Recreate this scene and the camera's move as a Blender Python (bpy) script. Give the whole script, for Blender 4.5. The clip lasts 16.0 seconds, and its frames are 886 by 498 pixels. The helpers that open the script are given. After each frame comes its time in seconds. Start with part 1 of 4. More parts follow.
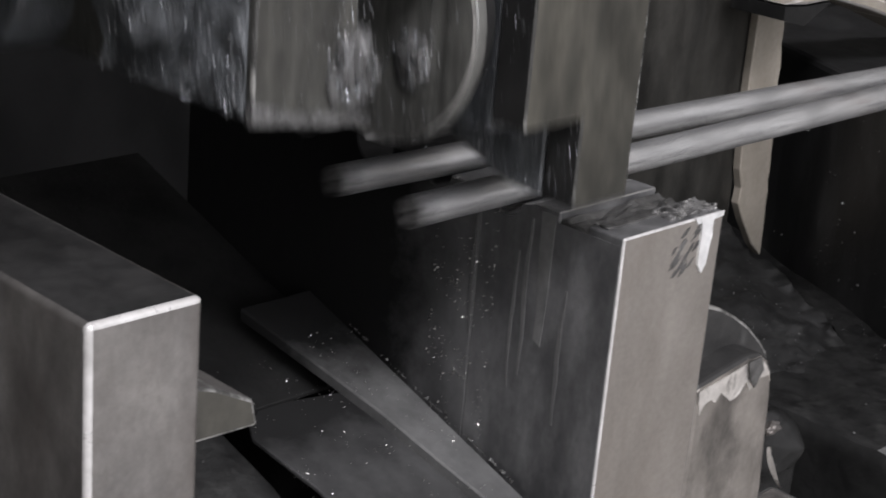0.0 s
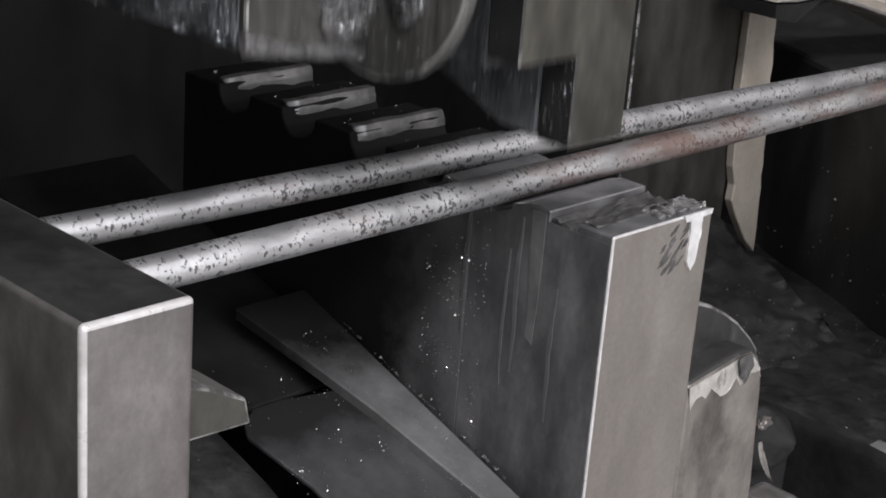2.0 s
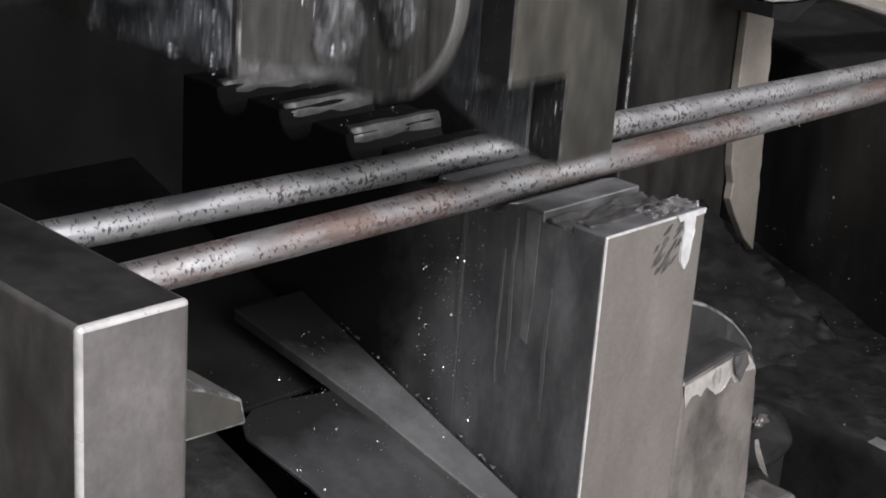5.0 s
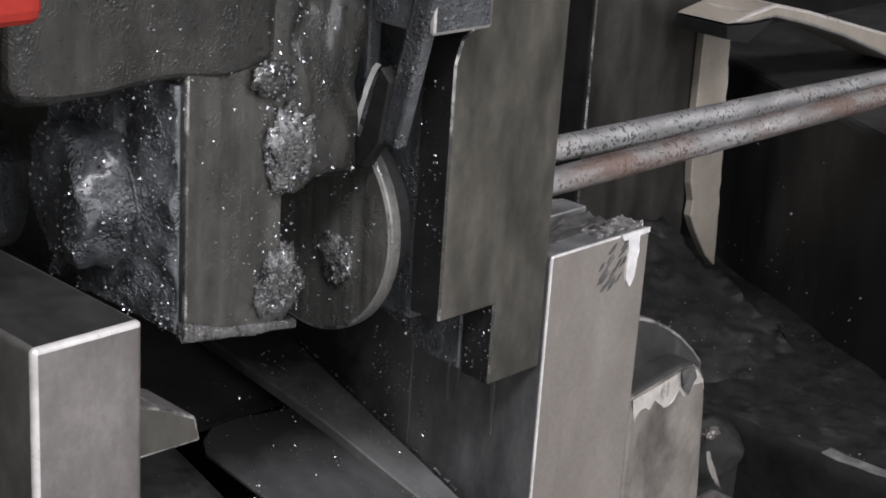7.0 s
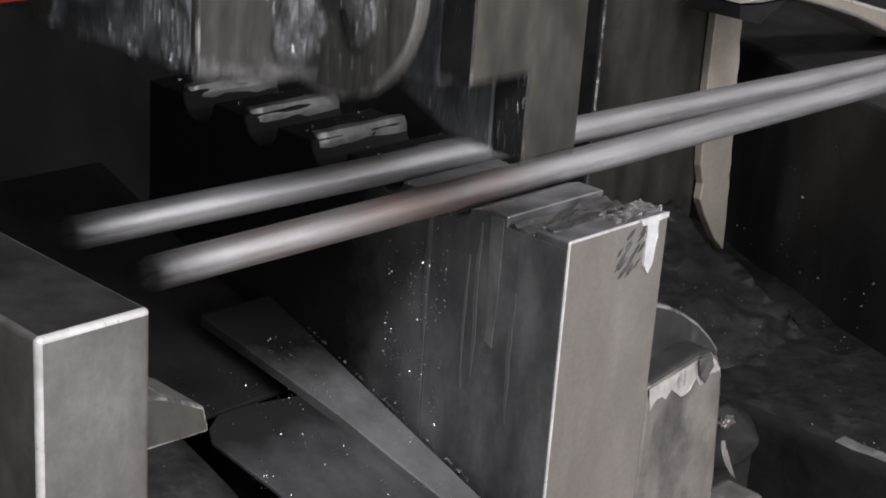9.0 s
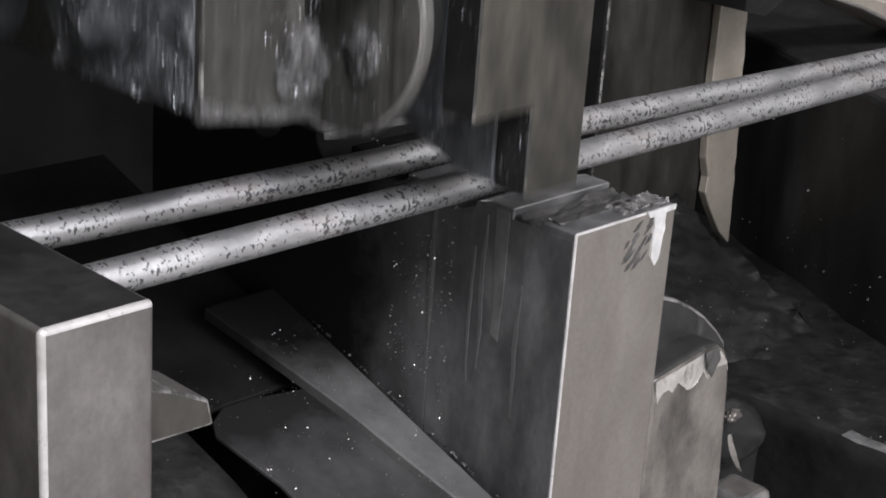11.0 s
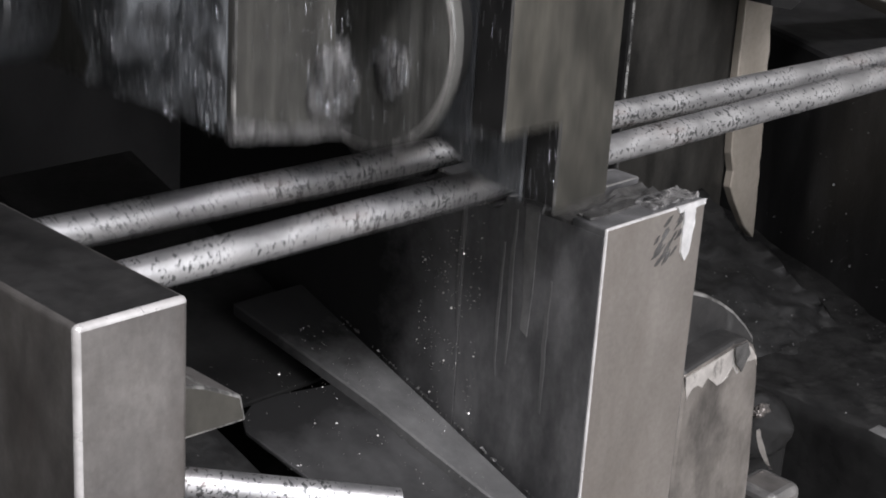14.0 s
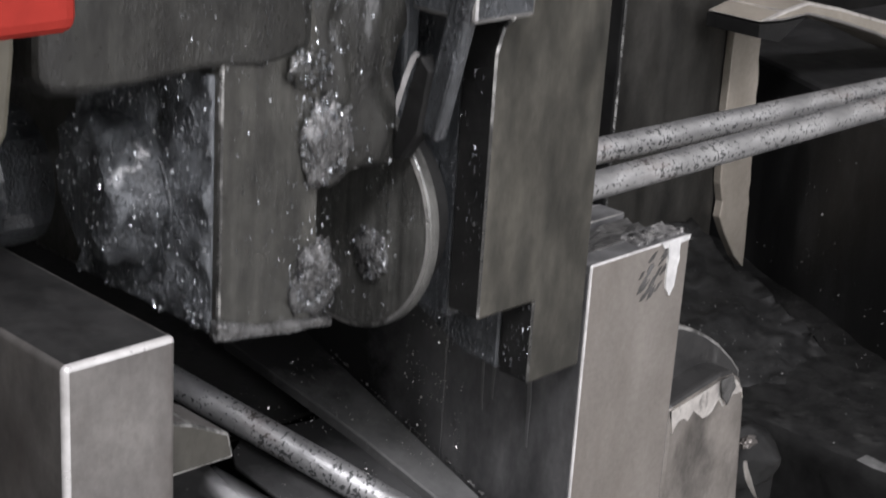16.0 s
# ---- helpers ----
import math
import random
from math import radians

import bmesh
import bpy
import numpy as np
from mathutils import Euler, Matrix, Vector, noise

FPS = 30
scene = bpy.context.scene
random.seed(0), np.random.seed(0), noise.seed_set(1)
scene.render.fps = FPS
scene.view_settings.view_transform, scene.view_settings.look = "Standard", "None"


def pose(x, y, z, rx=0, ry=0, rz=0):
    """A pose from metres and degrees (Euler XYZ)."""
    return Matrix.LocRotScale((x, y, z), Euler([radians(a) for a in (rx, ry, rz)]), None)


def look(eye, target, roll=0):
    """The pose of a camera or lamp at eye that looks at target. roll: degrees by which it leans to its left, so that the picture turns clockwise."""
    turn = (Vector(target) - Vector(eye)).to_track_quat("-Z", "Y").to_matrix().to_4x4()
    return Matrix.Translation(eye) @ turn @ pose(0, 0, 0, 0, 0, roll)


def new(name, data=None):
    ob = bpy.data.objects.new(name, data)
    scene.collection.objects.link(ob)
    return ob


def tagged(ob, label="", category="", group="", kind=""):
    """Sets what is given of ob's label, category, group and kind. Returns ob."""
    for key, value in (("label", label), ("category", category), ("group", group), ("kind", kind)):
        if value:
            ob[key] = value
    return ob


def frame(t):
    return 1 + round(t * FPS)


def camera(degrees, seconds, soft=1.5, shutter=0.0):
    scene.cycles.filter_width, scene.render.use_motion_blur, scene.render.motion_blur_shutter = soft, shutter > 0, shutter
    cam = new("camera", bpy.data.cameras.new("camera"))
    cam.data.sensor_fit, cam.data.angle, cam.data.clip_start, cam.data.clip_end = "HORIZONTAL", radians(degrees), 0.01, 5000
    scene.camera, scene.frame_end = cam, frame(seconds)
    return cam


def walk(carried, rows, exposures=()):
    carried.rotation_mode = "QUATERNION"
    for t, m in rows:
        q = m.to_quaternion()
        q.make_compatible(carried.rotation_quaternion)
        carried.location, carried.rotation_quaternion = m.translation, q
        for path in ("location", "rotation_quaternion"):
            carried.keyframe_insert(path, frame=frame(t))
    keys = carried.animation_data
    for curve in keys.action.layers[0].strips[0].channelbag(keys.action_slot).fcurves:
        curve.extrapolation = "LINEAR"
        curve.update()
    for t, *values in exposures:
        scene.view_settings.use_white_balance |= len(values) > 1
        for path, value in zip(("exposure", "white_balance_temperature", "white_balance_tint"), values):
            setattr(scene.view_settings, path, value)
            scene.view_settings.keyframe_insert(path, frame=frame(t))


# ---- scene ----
# ---------------------------------------------------------------- camera
cam = camera(30.0, 16.0, soft=1.8, shutter=0.7)
walk(cam, [
    (0, pose(-0.6465, -0.4850, 1.1798, 69.855, -4.599, -44.852)),
    (0.5, pose(-0.6383, -0.4936, 1.1830, 69.835, -4.306, -45.213)),
    (1, pose(-0.6390, -0.4951, 1.1800, 69.609, -4.096, -45.364)),
    (1.5, pose(-0.6426, -0.4941, 1.1811, 69.665, -4.348, -45.178)),
    (2, pose(-0.6496, -0.4940, 1.1845, 69.759, -4.279, -44.967)),
    (2.5, pose(-0.6469, -0.4957, 1.1841, 69.618, -4.214, -44.946)),
    (3, pose(-0.6465, -0.4956, 1.1836, 69.676, -4.119, -44.904)),
    (5.5, pose(-0.6516, -0.5102, 1.1929, 69.781, -3.869, -44.876)),
    (6, pose(-0.6532, -0.5249, 1.2002, 70.358, -3.894, -45.198)),
    (6.5, pose(-0.6556, -0.5348, 1.2019, 70.513, -3.740, -45.453)),
    (7, pose(-0.6565, -0.5348, 1.2018, 70.328, -3.583, -45.521)),
    (7.5, pose(-0.6531, -0.5320, 1.2042, 70.423, -3.424, -45.740)),
    (8, pose(-0.6522, -0.5188, 1.1999, 70.389, -3.578, -45.553)),
    (8.5, pose(-0.6485, -0.5105, 1.1975, 70.069, -3.990, -45.392)),
    (9, pose(-0.6456, -0.5101, 1.1949, 69.639, -3.874, -45.610)),
    (11.5, pose(-0.6428, -0.5047, 1.1903, 69.385, -3.867, -45.534)),
    (12, pose(-0.6454, -0.5096, 1.1895, 69.051, -4.134, -45.285)),
    (12.5, pose(-0.6391, -0.5110, 1.1919, 69.239, -3.493, -45.565)),
    (13, pose(-0.6417, -0.5124, 1.1913, 69.255, -2.966, -45.634)),
    (13.5, pose(-0.6452, -0.5049, 1.1930, 69.455, -2.940, -45.434)),
    (14, pose(-0.6469, -0.5001, 1.1903, 69.280, -3.494, -45.014)),
    (14.5, pose(-0.6484, -0.4980, 1.1913, 69.313, -3.725, -44.840)),
    (15, pose(-0.6484, -0.5010, 1.1948, 69.426, -3.657, -44.921)),
    (15.5, pose(-0.6487, -0.5063, 1.1945, 69.549, -3.499, -45.081)),
    (16, pose(-0.6481, -0.5082, 1.2013, 70.044, -3.459, -45.132)),
], exposures=[(0, 0.0), (16, 0.0)])

# ---------------------------------------------------------------- light
world = bpy.data.worlds.new("workshop_air")
scene.world = world
world.use_nodes = True
world.node_tree.nodes["Background"].inputs[0].default_value = (0.86, 0.93, 1.0, 1)
world.node_tree.nodes["Background"].inputs[1].default_value = 0.015


def area_lamp(name, eye, target, sx, sy, watts, colour):
    data = bpy.data.lights.new(name, "AREA")
    data.shape, data.size, data.size_y, data.energy, data.color = "RECTANGLE", sx, sy, watts, colour
    ob = new(name, data)
    ob.matrix_world = look(eye, target)
    return ob


# daylight from an assumed, unseen door in front of the press, and a ceiling light behind the viewer
area_lamp("assumed_door_daylight", (-0.5, -4.19, 2.1), (0.05, 0, 0.95), 5.4, 2.6, 197, (0.955, 0.945, 1.0))
area_lamp("ceiling_light", (-0.8, -1.9, 3.3), (0.0, 0, 0.85), 2.4, 0.5, 167, (0.965, 0.945, 1.0))


# ---------------------------------------------------------------- materials
def nodes_of(name):
    m = bpy.data.materials.new(name)
    m.use_nodes = True
    nt = m.node_tree
    return m, nt, nt.nodes["Principled BSDF"]


def ramp(nt, src, stops):
    r = nt.nodes.new("ShaderNodeValToRGB")
    el = r.color_ramp.elements
    while len(el) < len(stops):
        el.new(0.5)
    for e, (p, c) in zip(el, stops):
        e.position, e.color = p, (c if isinstance(c, tuple) else (c, c, c)) + (1,)
    nt.links.new(src, r.inputs[0])
    return r.outputs[0]


def noise_of(nt, scale, detail=5, rough=0.6, stretch=(1, 1, 1), kind="Object"):
    co = nt.nodes.new("ShaderNodeTexCoord")
    mp = nt.nodes.new("ShaderNodeMapping")
    mp.inputs["Scale"].default_value = stretch
    nt.links.new(co.outputs[kind], mp.inputs[0])
    n = nt.nodes.new("ShaderNodeTexNoise")
    n.inputs["Scale"].default_value, n.inputs["Detail"].default_value, n.inputs["Roughness"].default_value = scale, detail, rough
    nt.links.new(mp.outputs[0], n.inputs["Vector"])
    return n.outputs["Fac"]


def mix(nt, fac, a, b, mode="MIX"):
    m = nt.nodes.new("ShaderNodeMix")
    m.data_type, m.blend_type = "RGBA", mode
    for slot, v in ((0, fac), (6, a), (7, b)):
        if isinstance(v, (int, float)):
            m.inputs[slot].default_value = v
        elif isinstance(v, tuple):
            m.inputs[slot].default_value = v + (1,)
        else:
            nt.links.new(v, m.inputs[slot])
    return m.outputs[2]


def bump(nt, bsdf, src, strength, dist=0.001):
    b = nt.nodes.new("ShaderNodeBump")
    b.inputs["Strength"].default_value, b.inputs["Distance"].default_value = strength, dist
    nt.links.new(src, b.inputs["Height"])
    nt.links.new(b.outputs[0], bsdf.inputs["Normal"])


def metal(name, dark, light, rough=(0.35, 0.55), metallic=0.85, scale=18, stretch=(1, 1, 1), stain=None, stain_at=(0.5, 0.7),
          grain=220, relief=0.15, specks=None, gloss=0.5):
    """Worked steel: two scales of tone, stains, fine grain; specks are wet glints or chips."""
    m, nt, b = nodes_of(name)
    big = noise_of(nt, scale, 6, 0.6, stretch)
    fine = noise_of(nt, grain, 4, 0.7)
    col = ramp(nt, big, [(0.3, dark), (0.7, light)])
    col = mix(nt, 0.3, col, ramp(nt, fine, [(0.3, (0.45, 0.45, 0.45)), (0.7, (1.0, 1.0, 1.0))]), "MULTIPLY")
    if stain:
        s = noise_of(nt, scale * 0.6, 7, 0.65, (1, 1, 0.5))
        col = mix(nt, ramp(nt, s, [(stain_at[0], 0.0), (stain_at[1], 0.85)]), col, stain)
    nt.links.new(col, b.inputs["Base Color"])
    r = ramp(nt, noise_of(nt, scale * 2.3, 5, 0.6, stretch), [(0.3, rough[0]), (0.7, rough[1])])
    nt.links.new(r, b.inputs["Roughness"])
    b.inputs["Metallic"].default_value, b.inputs["Specular IOR Level"].default_value = metallic, gloss
    h = fine
    if specks:
        v = noise_of(nt, specks, 3, 0.75)
        h = mix(nt, 0.6, fine, v)
    bump(nt, b, h, relief)
    return m


STEEL = metal("ground_steel", (0.33, 0.305, 0.28), (0.46, 0.43, 0.40), (0.36, 0.5), 0.9, 16, (1, 1, 0.6), (0.22, 0.195, 0.17), (0.46, 0.72), 260, 0.08)
STOP = metal("worn_stop_steel", (0.155, 0.148, 0.142), (0.33, 0.315, 0.30), (0.38, 0.55), 0.8, 24, (1, 1, 0.5), (0.11, 0.097, 0.088), (0.45, 0.68), 240, 0.1)
BLADE = metal("die_steel", (0.085, 0.085, 0.087), (0.25, 0.25, 0.25), (0.32, 0.5), 0.5, 26, (1, 1, 0.35), (0.05, 0.05, 0.052), (0.44, 0.64), 200, 0.12)
RAMST = metal("ram_steel", (0.035, 0.035, 0.031), (0.15, 0.142, 0.120), (0.3, 0.5), 0.65, 30, (1, 1, 0.35), (0.032, 0.032, 0.028), (0.43, 0.64), 200, 0.15)


def painted_shade(name, dark, light, axis, shade_from, black, rough=(0.4, 0.6), metallic=0.4, soot=(0.011, 0.011, 0.011), scale=24, stretch=(1, 1, 1)):
    """Worked steel with shade painted into its colour: it darkens raggedly along one axis to near black."""
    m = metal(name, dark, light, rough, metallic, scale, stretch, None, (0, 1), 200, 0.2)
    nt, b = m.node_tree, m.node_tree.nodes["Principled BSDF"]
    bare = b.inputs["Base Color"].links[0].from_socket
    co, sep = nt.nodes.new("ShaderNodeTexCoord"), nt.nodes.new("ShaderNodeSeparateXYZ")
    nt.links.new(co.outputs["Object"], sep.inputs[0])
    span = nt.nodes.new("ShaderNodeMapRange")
    span.inputs["From Min"].default_value, span.inputs["From Max"].default_value = shade_from, black
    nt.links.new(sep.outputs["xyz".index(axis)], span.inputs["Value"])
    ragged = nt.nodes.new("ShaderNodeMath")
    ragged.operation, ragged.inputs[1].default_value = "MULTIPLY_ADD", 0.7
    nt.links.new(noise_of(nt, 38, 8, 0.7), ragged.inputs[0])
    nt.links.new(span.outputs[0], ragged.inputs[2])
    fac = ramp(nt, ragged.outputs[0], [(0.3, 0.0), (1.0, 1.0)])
    # the soot tone is the near-black end of the painted shade
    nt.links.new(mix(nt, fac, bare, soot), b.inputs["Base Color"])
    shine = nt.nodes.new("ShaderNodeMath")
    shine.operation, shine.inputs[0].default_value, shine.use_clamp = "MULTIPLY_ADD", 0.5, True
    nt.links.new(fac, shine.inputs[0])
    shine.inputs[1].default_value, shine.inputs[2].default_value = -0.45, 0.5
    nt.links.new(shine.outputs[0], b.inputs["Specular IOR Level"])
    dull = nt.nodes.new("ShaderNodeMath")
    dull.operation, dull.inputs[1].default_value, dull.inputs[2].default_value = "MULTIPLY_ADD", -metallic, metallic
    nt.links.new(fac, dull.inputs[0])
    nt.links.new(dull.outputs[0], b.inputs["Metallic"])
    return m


def grease(name, dark, light, wet=0.2, lumpy=1.0, cell=300):
    """Iron under a film of grease: dark, lumpy, run down in streaks, with small wet drops that glint."""
    m, nt, b = nodes_of(name)
    big = noise_of(nt, 34, 7, 0.68, (1, 1, 0.55))
    runs = noise_of(nt, 110, 5, 0.65, (1, 1, 0.06))
    fine = noise_of(nt, 260, 5, 0.75)
    col = ramp(nt, big, [(0.36, dark), (0.64, light)])
    col = mix(nt, 0.75, col, ramp(nt, runs, [(0.35, (0.4, 0.4, 0.4)), (0.62, (1.0, 1.0, 1.0))]), "MULTIPLY")
    nt.links.new(col, b.inputs["Base Color"])
    b.inputs["Metallic"].default_value = 0.3
    co = nt.nodes.new("ShaderNodeTexCoord")
    v = nt.nodes.new("ShaderNodeTexVoronoi")
    v.feature, v.inputs["Scale"].default_value = "SMOOTH_F1", cell
    warp = nt.nodes.new("ShaderNodeTexNoise")
    warp.inputs["Scale"].default_value = 160
    nt.links.new(co.outputs["Object"], warp.inputs["Vector"])
    bend = nt.nodes.new("ShaderNodeVectorMath")
    bend.operation, bend.inputs[1].default_value = "MULTIPLY_ADD", (0.009, 0.009, 0.009)
    nt.links.new(warp.outputs["Color"], bend.inputs[0])
    nt.links.new(co.outputs["Object"], bend.inputs[2])
    nt.links.new(bend.outputs[0], v.inputs["Vector"])
    drops = ramp(nt, v.outputs["Distance"], [(0.1, 1.0), (0.5, 0.0)])
    patch_of = ramp(nt, noise_of(nt, 55, 5, 0.65), [(0.44, 0.0), (0.62, 1.0)])
    h = mix(nt, 1.0, drops, patch_of, "MULTIPLY")
    h = mix(nt, 0.35, h, fine)
    nt.links.new(ramp(nt, fine, [(0.35, wet), (0.65, wet + 0.3)]), b.inputs["Roughness"])
    b.inputs["Coat Weight"].default_value, b.inputs["Coat Roughness"].default_value = 0.9 - 1.7 * wet, 0.03 + wet * 0.4
    bump(nt, b, h, 0.9, 0.0024 * lumpy)
    return m


GREASE = grease("greasy_iron", (0.022, 0.0245, 0.027), (0.085, 0.092, 0.099), 0.22, 1.2, 620)
GREASE_COAT = grease("glistening_grease", (0.03, 0.033, 0.036), (0.15, 0.16, 0.17), 0.36, 2.0, 480)
GREASE_FLAT = grease("oily_iron", (0.020, 0.020, 0.0175), (0.058, 0.057, 0.050), 0.3, 0.22, 700)
CAKED = grease("caked_grease", (0.009, 0.009, 0.008), (0.034, 0.034, 0.030), 0.26, 0.35, 620)
SMEARED = grease("smeared_disc", (0.055, 0.055, 0.051), (0.13, 0.13, 0.12), 0.28, 0.4, 600)
GREASE_LUMP = grease("grease_lump", (0.03, 0.03, 0.03), (0.13, 0.13, 0.128), 0.1, 1.6, 520)
OILY = metal("oily_plate", (0.06, 0.058, 0.05), (0.12, 0.115, 0.10), (0.25, 0.45), 0.6, 20, (1, 1, 0.2), (0.03, 0.03, 0.028), (0.5, 0.72), 170, 0.3)
# near black, to paint in the unlit interior behind the blades
BACK = metal("dark_interior_back_plate", (0.006, 0.006, 0.006), (0.013, 0.013, 0.013), (0.4, 0.65), 0.0, 12, (1, 1, 0.6), (0.018, 0.018, 0.018), (0.56, 0.76), 160, 0.5, gloss=0.1)
# sooty iron; also the black painted on faces that lie in shade
CAST = metal("sooty_iron_and_shade_black", (0.008, 0.008, 0.008), (0.019, 0.019, 0.0185), (0.42, 0.7), 0.0, 26, (1, 1, 1), (0.02, 0.02, 0.0195), (0.56, 0.74), 160, 0.6, gloss=0.1)
DUSTY = metal("dusty_casting", (0.007, 0.007, 0.007), (0.02, 0.02, 0.0195), (0.45, 0.7), 0.0, 44, (1, 1, 1), (0.045, 0.045, 0.043), (0.56, 0.76), 150, 0.8, gloss=0.2)
CASING = metal("black_oily_casing", (0.009, 0.009, 0.009), (0.022, 0.022, 0.022), (0.35, 0.55), 0.0, 14, (1, 1, 0.2), (0.045, 0.045, 0.046), (0.55, 0.75), 160, 0.25, gloss=0.5)
GUIDE = metal("oily_guide_plate", (0.03, 0.029, 0.026), (0.085, 0.082, 0.074), (0.28, 0.5), 0.6, 24, (1, 1, 0.3), (0.018, 0.018, 0.017), (0.45, 0.66), 170, 0.3)
# chute strip, sheet and blade side: shade toward the rear painted into the colour
STRIP = painted_shade("worn_strip", (0.08, 0.08, 0.08), (0.165, 0.165, 0.162), "y", 0.09, 0.26, stretch=(1, 0.6, 1))
CHUTE = painted_shade("chute_sheet", (0.03, 0.03, 0.03), (0.075, 0.075, 0.075), "y", 0.10, 0.168, stretch=(1, 0.6, 1))
CHEEK = painted_shade("blade_side_painted_shade", (0.075, 0.075, 0.076), (0.155, 0.155, 0.156), "y", 0.098, 0.20, metallic=0.3, scale=34, stretch=(1, 1, 0.4))
WORN = metal("worn_edge_steel", (0.30, 0.30, 0.30), (0.50, 0.49, 0.48), (0.3, 0.45), 0.9, 60, (1, 1, 1), None, (0, 1), 300, 0.2)
GOUGE = metal("fresh_gouge", (0.62, 0.62, 0.62), (0.92, 0.92, 0.91), (0.35, 0.5), 0.6, 90, (1, 1, 1), None, (0, 1), 300, 0.25)
CRUST = metal("scale_crust", (0.025, 0.025, 0.024), (0.10, 0.098, 0.095), (0.25, 0.6), 0.3, 70, (1, 1, 1), (0.2, 0.2, 0.2), (0.62, 0.75), 260, 0.8)
DUST = metal("scale_dust", (0.06, 0.06, 0.06), (0.20, 0.20, 0.195), (0.4, 0.6), 0.3, 60, (1, 1, 1), None, (0, 1), 300, 0.2)
BURR = metal("torn_burr", (0.10, 0.10, 0.10), (0.55, 0.54, 0.53), (0.2, 0.4), 0.7, 160, (1, 1, 1), (0.03, 0.03, 0.03), (0.5, 0.6), 300, 0.6)
# rubbed steel, lightened further so its colour carries the bevel highlight
EDGE = metal("brightened_rubbed_edge", (0.40, 0.39, 0.38), (0.74, 0.73, 0.72), (0.25, 0.36), 0.4, 40, (1, 1, 1), (0.42, 0.40, 0.38), (0.6, 0.8), 60, 0.03)
RIDGE = metal("rubbed_tooth", (0.10, 0.10, 0.099), (0.25, 0.247, 0.243), (0.3, 0.5), 0.6, 80, (1, 1, 1), (0.05, 0.05, 0.05), (0.58, 0.75), 220, 0.3)
NICK = metal("nicked_edge", (0.35, 0.35, 0.34), (0.62, 0.61, 0.59), (0.25, 0.45), 0.8, 90, (1, 1, 1), (0.05, 0.05, 0.047), (0.48, 0.56), 200, 0.2)
CHIP = metal("chipped_steel", (0.60, 0.57, 0.54), (0.85, 0.82, 0.78), (0.3, 0.45), 0.8, 120, (1, 1, 1), (0.12, 0.11, 0.10), (0.58, 0.66), 260, 0.5)
BLOCK = metal("stained_block_steel", (0.22, 0.205, 0.187), (0.42, 0.39, 0.36), (0.36, 0.5), 0.85, 30, (1, 1, 0.6), (0.07, 0.066, 0.062), (0.48, 0.66), 260, 0.1)
STREAK = metal("rubbed_streak", (0.14, 0.14, 0.14), (0.27, 0.27, 0.265), (0.35, 0.5), 0.6, 50, (1, 1, 0.3), (0.12, 0.12, 0.12), (0.5, 0.7), 200, 0.1)
# pale chip colour that stands in for glints of wet grease
GLINT = metal("grease_glint", (0.22, 0.235, 0.25), (0.58, 0.605, 0.63), (0.15, 0.35), 0.8, 160, (1, 1, 1), (0.04, 0.042, 0.045), (0.5, 0.6), 300, 0.2)
RAMEDGE = metal("broken_bright_edge", (0.25, 0.25, 0.24), (0.60, 0.60, 0.58), (0.2, 0.4), 0.8, 110, (1, 1, 1), (0.03, 0.03, 0.029), (0.40, 0.50), 200, 0.3)
# pale dust over a tone darkened for the dim look of upward faces
TOPS = metal("dusty_shade_tone_top", (0.022, 0.022, 0.022), (0.05, 0.049, 0.048), (0.35, 0.55), 0.4, 40, (1, 1, 1), (0.10, 0.10, 0.098), (0.6, 0.75), 260, 0.2)
BRIGHT = metal("bright_worn_steel", (0.62, 0.60, 0.57), (0.78, 0.76, 0.73), (0.25, 0.4), 0.95, 60, (1, 1, 1), None, (0, 1), 300, 0.2)
TAN = metal("tan_scaled_steel", (0.25, 0.225, 0.187), (0.37, 0.335, 0.285), (0.5, 0.65), 0.4, 22, (1, 1, 0.4), (0.25, 0.21, 0.17), (0.55, 0.8), 180, 0.15)


